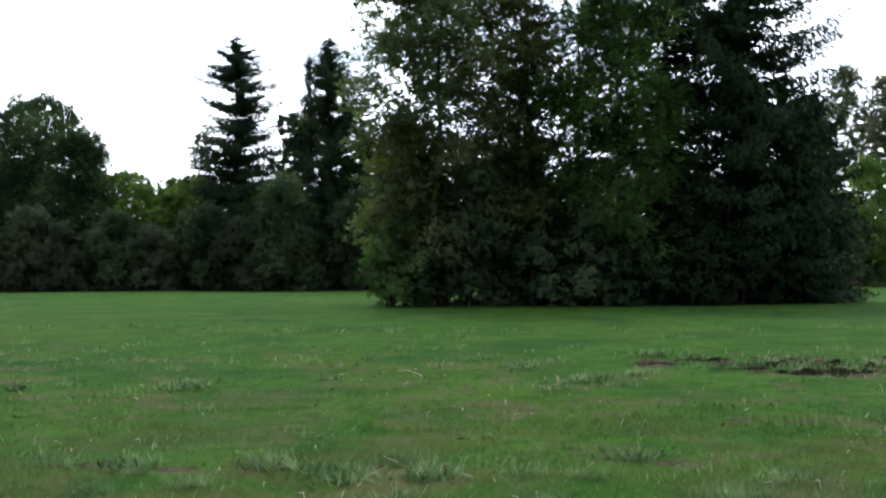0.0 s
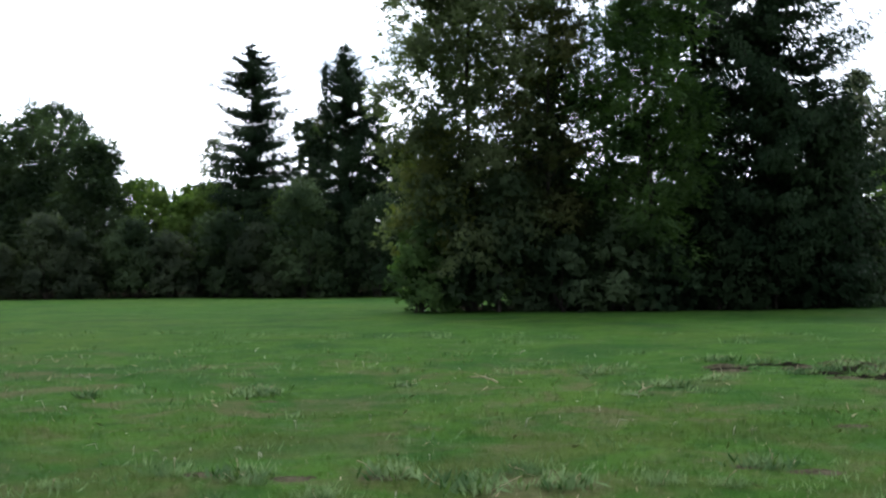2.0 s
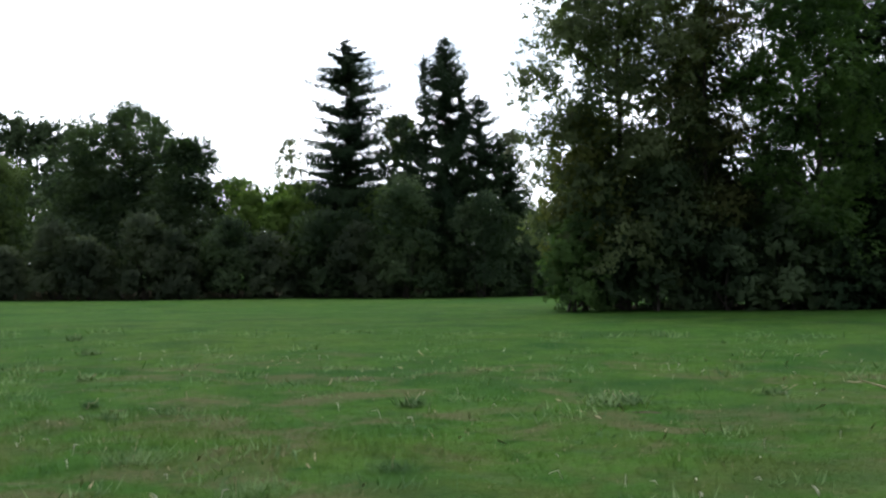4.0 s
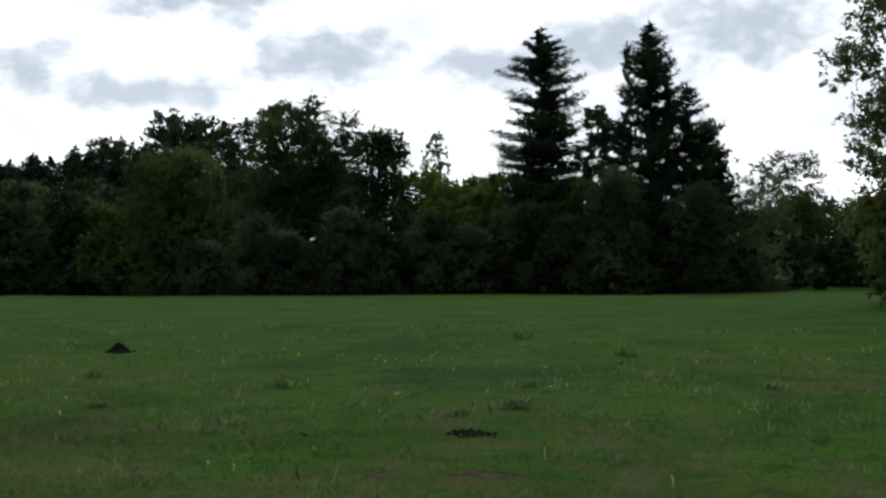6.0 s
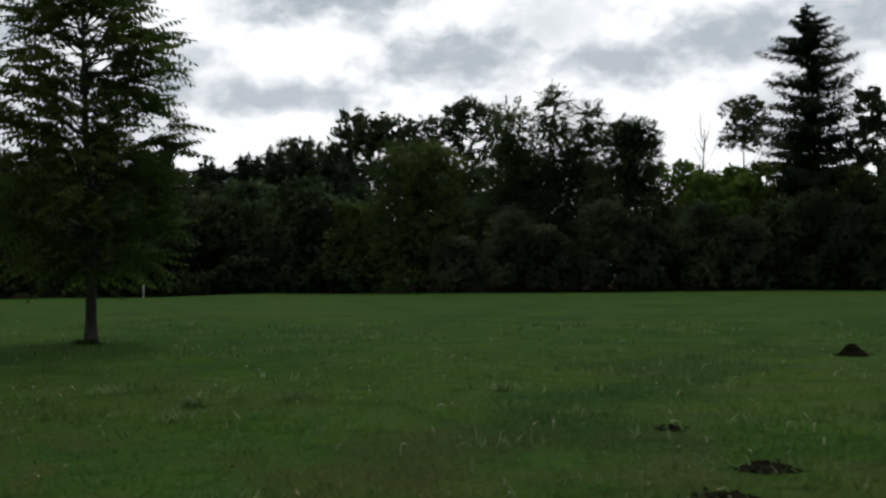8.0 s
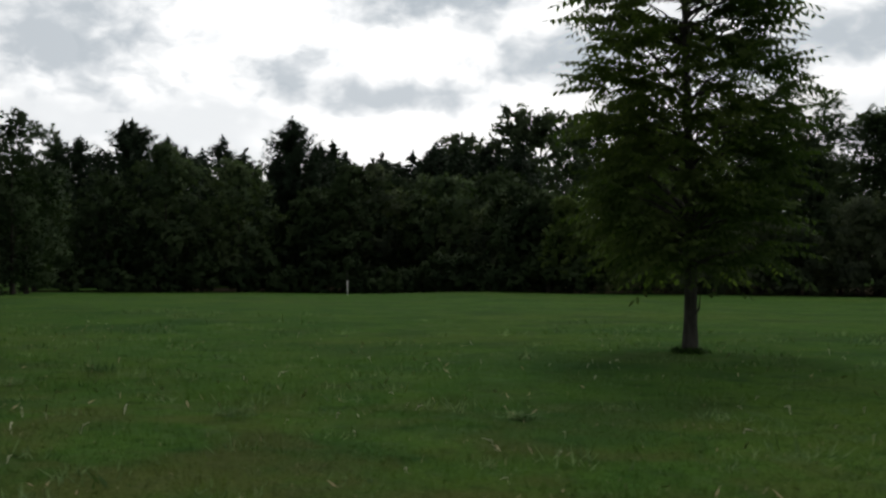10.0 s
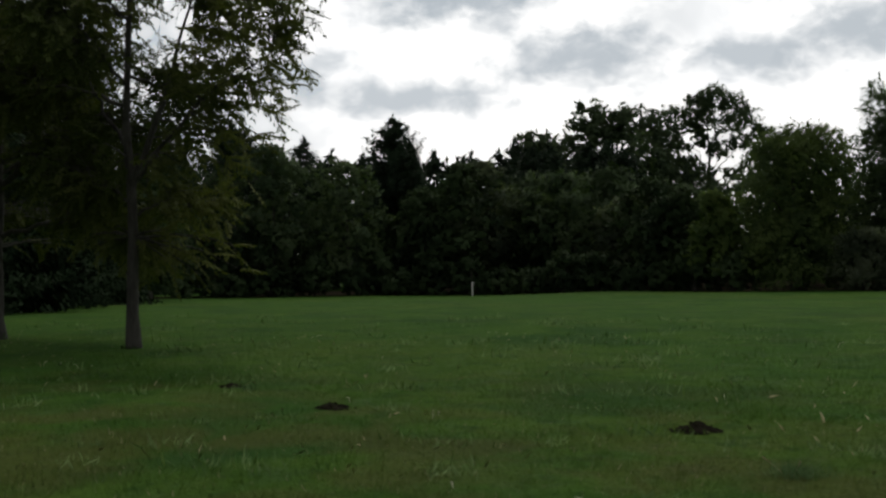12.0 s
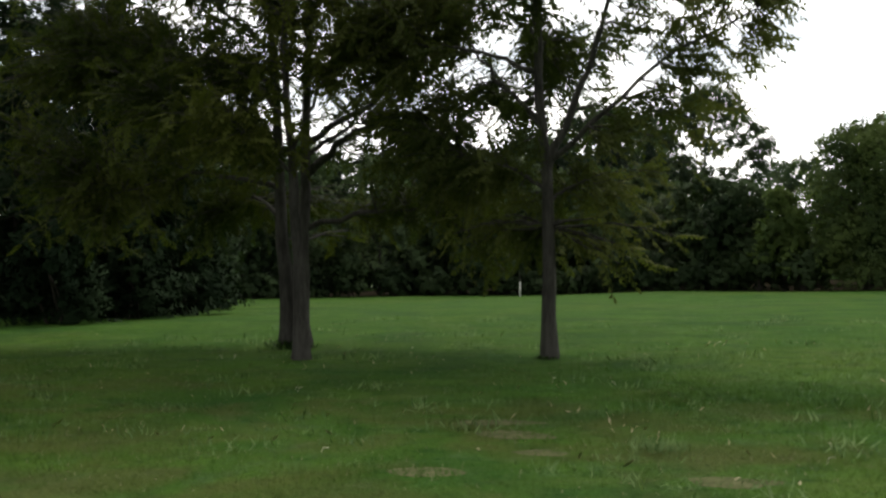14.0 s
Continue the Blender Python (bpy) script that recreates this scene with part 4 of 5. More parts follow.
        broadleaf("leafy_tree", "dark leafy tree filling the wood between taller trees", x, y, h, r, 0.8, "round", 0.46, 5600, mat, 480 + i, 0.16, 3, 18, group="lower trees of the wood", inner=0.4)
    # leafy trees along the far end of the meadow
    row = ((-58.8, 75.4, 6.9, 2.4, "cone", M_WILLOW), (-62.0, 78.0, 7.5, 3.0, "round", M_ALDER), (-65.4, 80.5, 8.6, 3.2, "round", M_ALDER), (-69.0, 84.5, 7.6, 2.8, "round", M_HEDGE), (-71.2, 88.0, 9.4, 3.4, "column", M_ALDER), (-76.0, 88.0, 10.6, 4.0, "round", M_GREEN), (-83.2, 87.2, 12.0, 3.8, "round", M_HEDGE), (-87.2, 82.4, 9.4, 3.0, "column", M_ALDER), (-93.2, 79.0, 11.9, 4.0, "round", M_GREEN), (-98.6, 77.6, 12.2, 4.2, "round", M_DARKGREEN), (-102.5, 72.0, 10.6, 4.0, "column", M_ALDER), (-105.0, 65.0, 10.4, 4.2, "round", M_DARKGREEN), (-98.2, 74.8, 13.4, 3.6, "column", M_GREEN), (-89.0, 86.5, 9.6, 3.8, "column", M_ALDER), (-110.0, 70.0, 11.0, 4.4, "column", M_DARKGREEN), (-64.0, 86.0, 7.2, 2.8, "column", M_BRONZE), (-79.6, 89.5, 9.0, 3.0, "column", M_ALDER))
    for i, (x, y, h, r, shape, mat) in enumerate(row):
        broadleaf("leafy_tree", "dense leafy tree at the meadow's far end", x, y, h, r, 0.8, shape, 0.34, 9600, mat, 500 + i, 0.16, 4, 16, group=group, inner=0.4)
    for i in range(16):
        f = i / 15
        x, y = -57.5 - 45 * f, 74.0 + 9.5 * math.sin(f * 2.6) - 12 * f * f
        shrub("bush", "low dark scrub under the trees at the meadow's end", x, y, 2.6 + 0.8 * math.sin(i * 1.7), 2.0, 0.3, 3600, M_ALDER, 540 + i, 7, "scrub at the meadow's end")
    # right-hand end, seen past the copse
    for i, (name, label, x, y, h, r, low, shape, n, mat, leaf) in enumerate((
            ("leafy_tree", "grey-green tree with an open wind-swept crown", -5.9, 113.5, 12.8, 3.2, 6.5, "spread", 4600, M_BRONZE, 0.26),
            ("leafy_tree", "sunlit yellow-green tree at the field's end", -6.5, 104.0, 8.0, 4.0, 0.8, "round", 9500, M_WILLOW, 0.30),
            ("leafy_tree", "sunlit yellow-green tree at the field's end", -1.2, 100.5, 7.4, 4.0, 0.8, "round", 9500, M_WILLOW, 0.30),
            ("leafy_tree", "sunlit yellow-green tree at the field's end", 4.4, 101.0, 7.6, 3.4, 0.8, "round", 9500, M_WILLOW, 0.30),
            ("leafy_tree", "low dull green tree at the field's end", -9.6, 101.0, 6.6, 3.6, 0.5, "round", 9000, M_GREEN, 0.30),
            ("leafy_tree", "low dull green tree at the field's end", -4.4, 109.0, 7.4, 4.4, 0.5, "round", 9000, M_DARKGREEN, 0.32),
            ("leafy_tree", "low dull green tree at the field's end", 1.2, 107.0, 7.2, 4.2, 0.5, "round", 9000, M_DARKGREEN, 0.32),
            ("birch_tree", "slender pale green birch behind the spruces", -13.6, 92.0, 13.8, 2.6, 3.0, "column", 5500, M_ASPEN, 0.26),
            ("birch_tree", "slender pale green birch behind the spruces", -9.2, 97.0, 10.8, 2.5, 2.0, "column", 4500, M_ASPEN, 0.26),
            ("leafy_tree", "bright yellow-green tree beyond the copse", 24.5, 88.0, 10.0, 3.4, 0.8, "round", 6000, M_YELLOW, 0.34),
            ("leafy_tree", "green tree beyond the copse", 30.0, 92.0, 11.0, 4.0, 0.8, "round", 5000, M_GREEN, 0.36),
            ("leafy_tree", "green tree beyond the copse", 17.0, 97.0, 8.0, 3.4, 0.8, "round", 4000, M_GREEN, 0.36),
            ("leafy_tree", "green tree beyond the copse", 10.5, 99.0, 8.6, 3.4, 0.8, "round", 4000, M_WILLOW, 0.36),
            ("aspen_tree", "tall pale poplar with thin silvery crown far off", 37.0, 146.0, 27.0, 4.2, 4.0, "column", 9000, M_ASPEN, 0.5),
            ("aspen_tree", "tall pale poplar with thin silvery crown far off", 33.0, 149.0, 22.0, 3.6, 4.0, "column", 6000, M_ASPEN, 0.5),
            ("aspen_tree", "tall pale poplar with thin silvery crown far off", 41.0, 141.0, 25.0, 4.0, 4.0, "column", 9000, M_ASPEN, 0.5))):
        broadleaf(name, label, x, y, h, r, low, shape, leaf * 0.95, int(n * 1.5), mat, 600 + i, 0.15, 6, 30 if mat is M_ASPEN else 15, group="trees at the field's far right end", inner=0.3, clump=0.28)
    for i, (x, y, h, mat) in enumerate(((22.6, 86.5, 5.0, M_DARKGREEN), (26.4, 85.5, 6.0, M_YELLOW), (29.5, 87.0, 5.0, M_GREEN), (19.0, 90.0, 4.6, M_DARKGREEN), (15.0, 92.0, 4.4, M_DARKGREEN), (1.0, 96.0, 3.6, M_DARKGREEN), (-3.5, 98.5, 3.8, M_DARKGREEN), (5.5, 97.0, 3.4, M_DARKGREEN), (10.0, 95.0, 3.8, M_DARKGREEN))):
        shrub("bush", "bush at the field's far end beyond the copse", x, y, h, 2.6, 0.3, 4500, mat, 660 + i, 9, "bushes at the field's far end")
    # a bleached dead tree
    rng = np.random.default_rng(9)
    dead = thing("dead_tree", -45.0, 155.0, "bare bleached dead tree far behind the hedge", "tree")
    part("trunk", mesh_of("trunk", *tubes([(np.array([(0, 0, -0.2), (0.1, 0, 7), (0.0, 0, 14), (0.3, 0, 20.5)]), np.array([0.24, 0.18, 0.12, 0.05]))], 8), M_DEADWOOD), dead)
    for i in range(16):
        z, ang = 10 + i * 0.62, i * 2.4
        reach = 2.8 - 0.12 * i
        part("branch", mesh_of("branch", *tubes([(bend((0.05, 0, z), (reach * math.cos(ang), reach * math.sin(ang), z + 3.4), -0.25, 6, rng, 0.1), np.linspace(0.07, 0.025, 6))], 5), M_DEADWOOD), dead)
    # the depth of the wood
    lobes = []
    for i in range(110):
        f = i / 109
        x = 12 - 130 * f
        y = 84 + 7 * math.sin(min(1.0, f * 1.3) * 3.1) - max(0, f - 0.7) * 50 + rng.uniform(-1.5, 1.5)
        h = rng.uniform(2.5, 5.0) if x < -20 else rng.uniform(1.5, 2.5)
        for k in range(2):
            lobes.append((x + rng.uniform(-1, 1), y + 3 * k, h * (0.35 + 0.6 * k) + 0.6, 2.2, 1.6, 1.8))
    # low growth at the foot of the hedge and of the trees
    for i in range(84):
        x = -8.5 - 98 * i / 83
        y = float(np.interp(x, [-108, -98, -82, -71, -58, -50, -9], [67, 81, 91, 91, 79, 78, 80]))
        lobes.append((x, y + rng.uniform(-0.5, 0.5), 1.7 + gz(x, y) + 0.9, 1.5, 1.0, 1.2))
    for _ in range(150):
        x = rng.uniform(-165, 60)
        y = rng.uniform(112, 150) - max(0, (-100 - x)) * 0.55
        h = rng.uniform(9.0, 13.5) if x < -86 else rng.uniform(5.0, 8.0)
        for _ in range(3):
            lobes.append((x + rng.uniform(-2.5, 2.5), y + rng.uniform(-2, 2), h * rng.uniform(0.25, 0.85), 3.4, 3.2, 3.2))
    verts, faces, soft = foliage(rng, np.array(lobes) - np.array([0, 0, 1.1, 0, 0, 0]), 56000, 0.95, 0.3, 0.4, 0.25)
    ob = new("far_woods", mesh_of("far_woods", verts, faces, M_ALDER, True, soft))
    tagged(ob, "dark broadleaf wood closing the view behind the meadow", "wood", kind="stuff")


build_far_wood()


# ---- dark spruces at the meadow's left side ----
def build_dark_side():
    # needles here carry the dark of the shade in their colour
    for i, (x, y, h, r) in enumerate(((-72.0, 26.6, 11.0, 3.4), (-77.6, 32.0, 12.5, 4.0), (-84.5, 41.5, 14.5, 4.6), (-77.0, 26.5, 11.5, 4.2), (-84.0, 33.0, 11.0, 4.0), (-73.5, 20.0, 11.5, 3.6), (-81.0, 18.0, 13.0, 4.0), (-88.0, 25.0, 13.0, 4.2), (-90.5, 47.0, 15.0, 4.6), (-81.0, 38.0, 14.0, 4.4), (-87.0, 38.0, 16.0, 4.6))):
        spruce("spruce_tree", "dense spruce with boughs to the ground, coloured as in deep shade", x, y, h, r, 700 + i, M_NEEDLE_SHADED, twig=0.55, density=0.48, droop=0.3, low=0.15, whorl=0.36, group="dark spruces at the meadow's side", power=0.5, girth=0.16)
    for i, (x, y, h, r) in enumerate(((-88.6, 50.6, 12.0, 3.8), (-94.5, 56.5, 10.2, 3.8), (-91.0, 44.0, 9.8, 3.6))):
        broadleaf("leafy_tree", "dark leafy tree at the corner of the dark spruces", x, y, h, r, 0.6, "round", 0.28, 12000, M_ALDER, 760 + i, 0.14, 4, 14, group="trees at the meadow's corner", inner=0.4)
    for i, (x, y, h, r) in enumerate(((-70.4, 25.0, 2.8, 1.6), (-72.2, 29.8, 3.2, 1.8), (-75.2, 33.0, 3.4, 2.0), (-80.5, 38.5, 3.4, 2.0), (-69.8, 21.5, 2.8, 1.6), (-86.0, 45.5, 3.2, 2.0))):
        shrub("bush", "bush at the foot of dense spruces, coloured as in deep shade", x, y, h, r, 0.18, 8000, M_NEEDLE_SHADED, 730 + i, 9, "bushes under the dark spruces")


build_dark_side()


# ---- the walnut trees on the meadow ----
def build_walnuts():
    young_walnut("walnut_tree", "young walnut with feathered leaves standing alone on the meadow", -33.6, 18.7, 801)
    walnut("walnut_tree", "forked walnut with a thin spreading crown on the meadow", -52.6, 15.4,
           [(2.2, 0.3, 5.0, 1.5, 1.5, 1.0), (3.2, -0.2, 5.8, 1.0, 1.2, 0.8), (1.6, 1.2, 6.6, 1.5, 1.5, 1.1), (0.0, 0.0, 7.6, 1.8, 1.8, 1.3), (-1.6, 0.4, 6.4, 1.5, 1.6, 1.2), (-2.4, -0.6, 5.0, 1.3, 1.4, 1.0), (0.4, -1.8, 5.6, 1.4, 1.4, 1.0), (-0.6, 1.8, 4.8, 1.4, 1.4, 1.0), (1.2, 0.4, 3.2, 1.3, 1.3, 0.7), (-1.4, 0.2, 3.3, 1.4, 1.4, 0.8), (0.2, 1.0, 2.6, 1.2, 1.2, 0.6), (1.9, 0.4, 3.5, 1.0, 1.0, 0.7), (1.3, 0.6, 2.3, 0.9, 0.9, 0.7), (2.6, 0.6, 4.3, 1.0, 1.0, 0.8), (-1.8, 0.8, 2.6, 1.0, 1.0, 0.8), (-2.6, 0.4, 3.8, 1.1, 1.1, 0.8), (2.4, 0.8, 6.8, 1.2, 1.2, 0.9), (1.1, 0.9, 1.7, 1.0, 1.0, 0.6), (-1.0, 0.9, 1.8, 0.9, 0.9, 0.6), (1.4, 1.4, 4.0, 1.2, 1.2, 1.0), (-0.6, 0.4, 3.6, 1.2, 1.2, 0.9)],
           [([(0, 0, -0.1), (0.03, 0, 1.5), (0.0, 0, 3.0), (-0.12, 0, 4.6), (-0.05, 0.1, 6.8), (0.1, 0, 8.2)], 0.118, 0.03),
            ([(0.02, 0, 2.9), (0.5, 0.1, 4.0), (0.95, 0.2, 5.2), (1.2, 0.4, 6.4)], 0.07, 0.02),
            ([(0.1, 0, 3.05), (0.9, -0.1, 3.6), (1.9, -0.1, 4.4), (3.2, 0.1, 5.0)], 0.05, 0.012),
            ([(-0.05, 0, 3.6), (-0.8, 0.2, 4.3), (-1.6, 0.3, 5.4)], 0.05, 0.015),
            ([(-0.1, 0, 4.4), (-1.0, -0.3, 4.8), (-2.2, -0.5, 5.0)], 0.045, 0.012),
            ([(-0.1, 0, 4.8), (0.2, -0.9, 5.3), (0.4, -1.7, 5.7)], 0.04, 0.012),
            ([(-0.1, 0.05, 5.0), (-0.4, 1.0, 5.0), (-0.6, 1.8, 4.9)], 0.04, 0.012),
            ([(0, 0, 2.6), (-0.7, 0.1, 3.0), (-1.5, 0.2, 3.2)], 0.035, 0.01), ([(0, 0, 2.4), (0.2, 0.6, 2.7), (0.3, 1.1, 2.6)], 0.03, 0.01)],
           4300, 0.46, M_WALNUT, 802, low_z=0.9, blade=slips, wide=0.40, pairs=6, leaflet=0.29, radial=0.5, wild=0.7, lift=-0.2, hang=0.7, thin=0.43, low_thin=0.22)
    # lobes above 9 m are out of view, added to shade the grass below
    walnut("walnut_tree", "old twin-stemmed walnut with heavy low boughs on the meadow", -58.1, 16.5,
           [(-2.2, 0, 6.0, 2.2, 2.2, 1.6), (2.4, 0.4, 5.4, 2.0, 2.0, 1.4), (0.2, 0.2, 8.0, 2.4, 2.4, 1.6), (-3.4, 0.6, 4.0, 1.8, 1.8, 1.1), (3.6, 0.2, 4.0, 1.5, 1.6, 0.9), (1.0, 1.8, 4.4, 2.0, 2.0, 1.2), (-1.2, -1.8, 4.4, 1.8, 1.8, 1.2), (-2.2, 1.0, 2.8, 1.6, 1.6, 0.8), (2.6, 0.6, 2.9, 1.6, 1.4, 0.8), (3.4, 1.0, 1.9, 0.9, 0.9, 0.7), (0.4, 2.4, 2.7, 1.4, 1.4, 0.8), (-4.2, -0.4, 2.9, 1.3, 1.3, 0.8), (0.0, 0.4, 5.8, 2.2, 2.2, 1.6), (-4.6, 0.2, 5.6, 1.9, 1.9, 1.4), (-3.2, -0.5, 7.4, 2.0, 2.0, 1.4), (-5.6, -0.6, 4.2, 1.5, 1.5, 1.0), (-5.4, 0.4, 6.6, 1.8, 1.8, 1.4), (-2.0, 0.5, 8.6, 2.0, 2.0, 1.4), (-6.4, 0.0, 5.2, 1.4, 1.4, 1.2), (-4.0, 1.2, 4.6, 1.8, 1.8, 1.2), (1.6, 0.5, 7.0, 1.8, 1.8, 1.4), (-5.4, -0.3, 3.0, 1.6, 1.6, 1.2), (-7.0, 0.2, 6.2, 1.5, 1.5, 1.3), (-4.4, 0.3, 6.6, 1.8, 1.8, 1.5), (-2.4, 0.6, 4.4, 1.9, 1.9, 1.4), (-3.6, 0.2, 2.4, 1.5, 1.5, 0.9), (-6.2, 0.3, 3.8, 1.4, 1.4, 1.2), (-5.2, 0.8, 7.4, 1.6, 1.6, 1.2), (-4.8, -1.0, 6.4, 1.5, 1.5, 1.2), (-6.6, -0.6, 5.0, 1.3, 1.3, 1.1), (-1.6, 0.2, 10.6, 2.6, 2.6, 1.6), (1.6, -0.6, 9.8, 2.2, 2.4, 1.5), (-4.2, 0.4, 9.4, 2.2, 2.4, 1.4), (-0.4, -1.6, 11.6, 2.0, 2.2, 1.3), (0.2, 1.8, 10.4, 2.2, 2.2, 1.4)],
           [([(-0.14, 0, -0.1), (-0.15, 0, 1.0), (-0.24, 0, 2.2), (-0.30, 0, 4.5), (-0.6, 0.1, 7.5), (-0.9, 0.1, 11.2)], 0.175, 0.03),
            ([(0.16, 0.05, -0.1), (0.15, 0.05, 1.0), (0.25, 0, 2.2), (0.35, 0, 4.5), (0.6, 0, 7.8), (1.0, 0, 10.4)], 0.16, 0.03),
            ([(0.3, 0, 3.2), (1.2, 0.1, 3.9), (2.6, 0.4, 4.3)], 0.09, 0.02), ([(0.3, 0, 3.8), (1.4, 0.8, 4.6), (2.4, 0.5, 5.4)], 0.07, 0.02),
            ([(-0.3, 0, 3.4), (-1.4, 0.2, 4.0), (-3.0, 0.5, 4.1)], 0.09, 0.02), ([(-0.35, 0, 4.6), (-1.2, 0, 5.4), (-2.2, 0, 6.2)], 0.07, 0.02),
            ([(0.25, 0.05, 2.2), (1.4, 0.4, 2.5), (2.6, 0.7, 2.5), (3.4, 1.0, 1.9)], 0.06, 0.012), ([(-0.25, 0.05, 2.4), (-1.3, 0.6, 2.9), (-2.3, 1.0, 2.8)], 0.055, 0.012),
            ([(-0.3, -0.1, 3.6), (-0.8, -1.0, 4.2), (-1.2, -1.8, 4.4)], 0.05, 0.012), ([(0.3, 0.1, 3.6), (0.7, 1.0, 4.2), (1.0, 1.9, 4.4)], 0.05, 0.012), ([(-0.3, 0, 3.0), (-2.0, -0.2, 3.4), (-4.2, -0.4, 3.0)], 0.06, 0.012), ([(-0.4, 0, 5.0), (-2.2, 0.1, 5.6), (-4.6, 0.2, 5.8)], 0.06, 0.015), ([(-0.4, 0, 5.6), (-1.8, -0.3, 6.8), (-3.2, -0.5, 7.4)], 0.05, 0.015)],
           12500, 0.36, M_WALNUT_OLD, 803, low_z=1.0, blade=slips, wide=0.42, pairs=5, radial=0.3, wild=1.0, lift=-0.3, hang=0.5, thin=0.75)
    walnut("walnut_tree", "thin leaning walnut stem beside an older tree", -56.5, 14.4,
           [(-0.4, 0, 6.4, 1.6, 1.6, 1.3), (0.8, 0.2, 5.2, 1.3, 1.3, 1.0), (-1.6, 0.2, 5.0, 1.4, 1.4, 1.0), (-0.6, -0.8, 3.8, 1.2, 1.2, 0.8)],
           [([(0, 0, -0.1), (-0.05, 0, 1.5), (-0.15, 0, 3.5), (-0.3, 0, 6.4)], 0.135, 0.04), ([(-0.12, 0, 3.4), (0.4, 0.1, 4.4), (0.8, 0.2, 5.2)], 0.04, 0.012), ([(-0.15, 0, 3.8), (-0.9, 0.1, 4.6), (-1.6, 0.2, 5.0)], 0.04, 0.012), ([(-0.1, 0, 3.0), (-0.4, -0.4, 3.5), (-0.6, -0.8, 3.8)], 0.03, 0.01)],
           1500, 0.36, M_WALNUT_OLD, 804, low_z=2.4, blade=slips, wide=0.42, pairs=5, radial=0.3, wild=1.0, lift=-0.3, hang=0.5)


build_walnuts()


# ---- the marker post ----
def build_post():
    post = thing("marker_post", -78.45, 75.2, "thin white marker post at the meadow's far edge", "post")
    part("shaft", mesh_of("shaft", *tubes([(np.array([(0, 0, -0.2), (0, 0, 0.4), (0.01, 0, 1.15), (0.01, 0, 1.16)]), np.array([0.06, 0.06, 0.058, 0.0]))], 10), M_WHITE), post)
    part("rod", mesh_of("rod", *tubes([(np.array([(0.01, 0, 1.15), (-0.02, 0, 1.6), (-0.05, 0, 2.05)]), np.array([0.035, 0.035, 0.03]))], 8), M_BARK), post, "dark upper rod")


build_post()


# ---- soil, molehills, weeds and litter ----
def mound(name, label, category, x, y, radius, height, seed, mat, group="", stretch=1.0, clods=40):
    rng = np.random.default_rng(seed)
    root = thing(name, x, y, label, category, group, turn=rng.uniform(-15, 15))
    rings, sides = 9, 26
    verts, faces = [(0, 0, height)], []
    for i in range(1, rings + 1):
        f = i / rings
        for k in range(sides):
            ang = 2 * math.pi * k / sides
            lump = noise.noise(Vector((math.cos(ang) * 2 * f + seed, math.sin(ang) * 2 * f, seed * 0.7)))
            fine = noise.noise(Vector((math.cos(ang) * 9 * f, math.sin(ang) * 9 * f, seed + 4.0)))
            r = radius * f * (1 + 0.28 * lump)
            verts.append((r * stretch * math.cos(ang), r * math.sin(ang), max(-0.02, height * (1 - f) ** 0.8 * (1 + 0.5 * lump) + 0.12 * height * fine * (1 - f * f)) - 0.015 * f))
    for i in range(rings - 1):
        for k in range(sides):
            a, b = 1 + i * sides + k, 1 + i * sides + (k + 1) % sides
            faces.append((a, b, b + sides, a + sides))
    for k in range(0, sides, 1):
        faces.append((0, 1 + k, 1 + (k + 1) % sides, 0))
    me = bpy.data.meshes.new("mound")
    me.from_pydata(verts, [], [f if f[0] != f[-1] else f[:3] for f in faces])
    me.materials.append(mat)
    part("mound", me, root)
    if clods:
        bm = bmesh.new()
        for _ in range(clods):
            ang, r = rng.uniform(0, 6.28), radius * rng.uniform(0.1, 1.25)
            s = rng.uniform(0.005, 0.015)
            bmesh.ops.create_icosphere(bm, subdivisions=1, radius=s, matrix=Matrix.Translation((r * stretch * math.cos(ang), r * math.sin(ang), max(0.01, height * (1 - r / radius)) + s * 0.3)) @ Euler((rng.uniform(0, 3), rng.uniform(0, 3), 0)).to_matrix().to_4x4() @ Matrix.Diagonal((1.2, 0.9, 0.7, 1)))
        me = bpy.data.meshes.new("crumbled_soil")
        bm.to_mesh(me)
        bm.free()
        me.materials.append(mat)
        tagged(part("crumbled_soil", me, root), kind="stuff")


def weed(x, y, size, leaves, seed, name="weed_plant", label="low broad-leaved weed in the mown grass", mat=None, upright=0.4, stalks=2, group="weeds in the meadow", wide=(0.05, 0.12), spread=0.8):
    rng = np.random.default_rng(seed)
    root = thing(name, x, y, label, "weed", group)
    ang = rng.uniform(0, 2 * np.pi, leaves)
    out = np.stack([np.cos(ang), np.sin(ang), rng.uniform(upright * 0.3, upright * 2.2, leaves)], 1)
    base = np.stack([rng.normal(size=leaves) * size * spread, rng.normal(size=leaves) * size * 0.75 * spread, np.full(leaves, 0.0)], 1)
    length = size * rng.uniform(0.45, 1.1, leaves)
    soft = unit(out * np.array([0.3, 0.3, 0]) + np.array([0, -0.15, 1.0]))
    verts, faces = kites(base, unit(out), facing(unit(out), soft, rng, 0.3), length, length * rng.uniform(wide[0], wide[1], leaves))
    part("foliage", mesh_of("foliage", verts, faces, mat or M_WEED, True, np.repeat(soft, 4, 0)), root)
    for _ in range(stalks):
        a = np.array([rng.normal() * size * 0.4, rng.normal() * size * 0.3, 0.0])
        b = a + np.array([rng.normal() * 0.08, rng.normal() * 0.08, size * rng.uniform(0.5, 1.0)])
        part("stalk", mesh_of("stalk", *tubes([(bend(a, b, 0.0, 4, rng, 0.008), np.array([0.003, 0.0025, 0.0025, 0.005]))], 4), M_STRAW), root, "pale dry stalk")


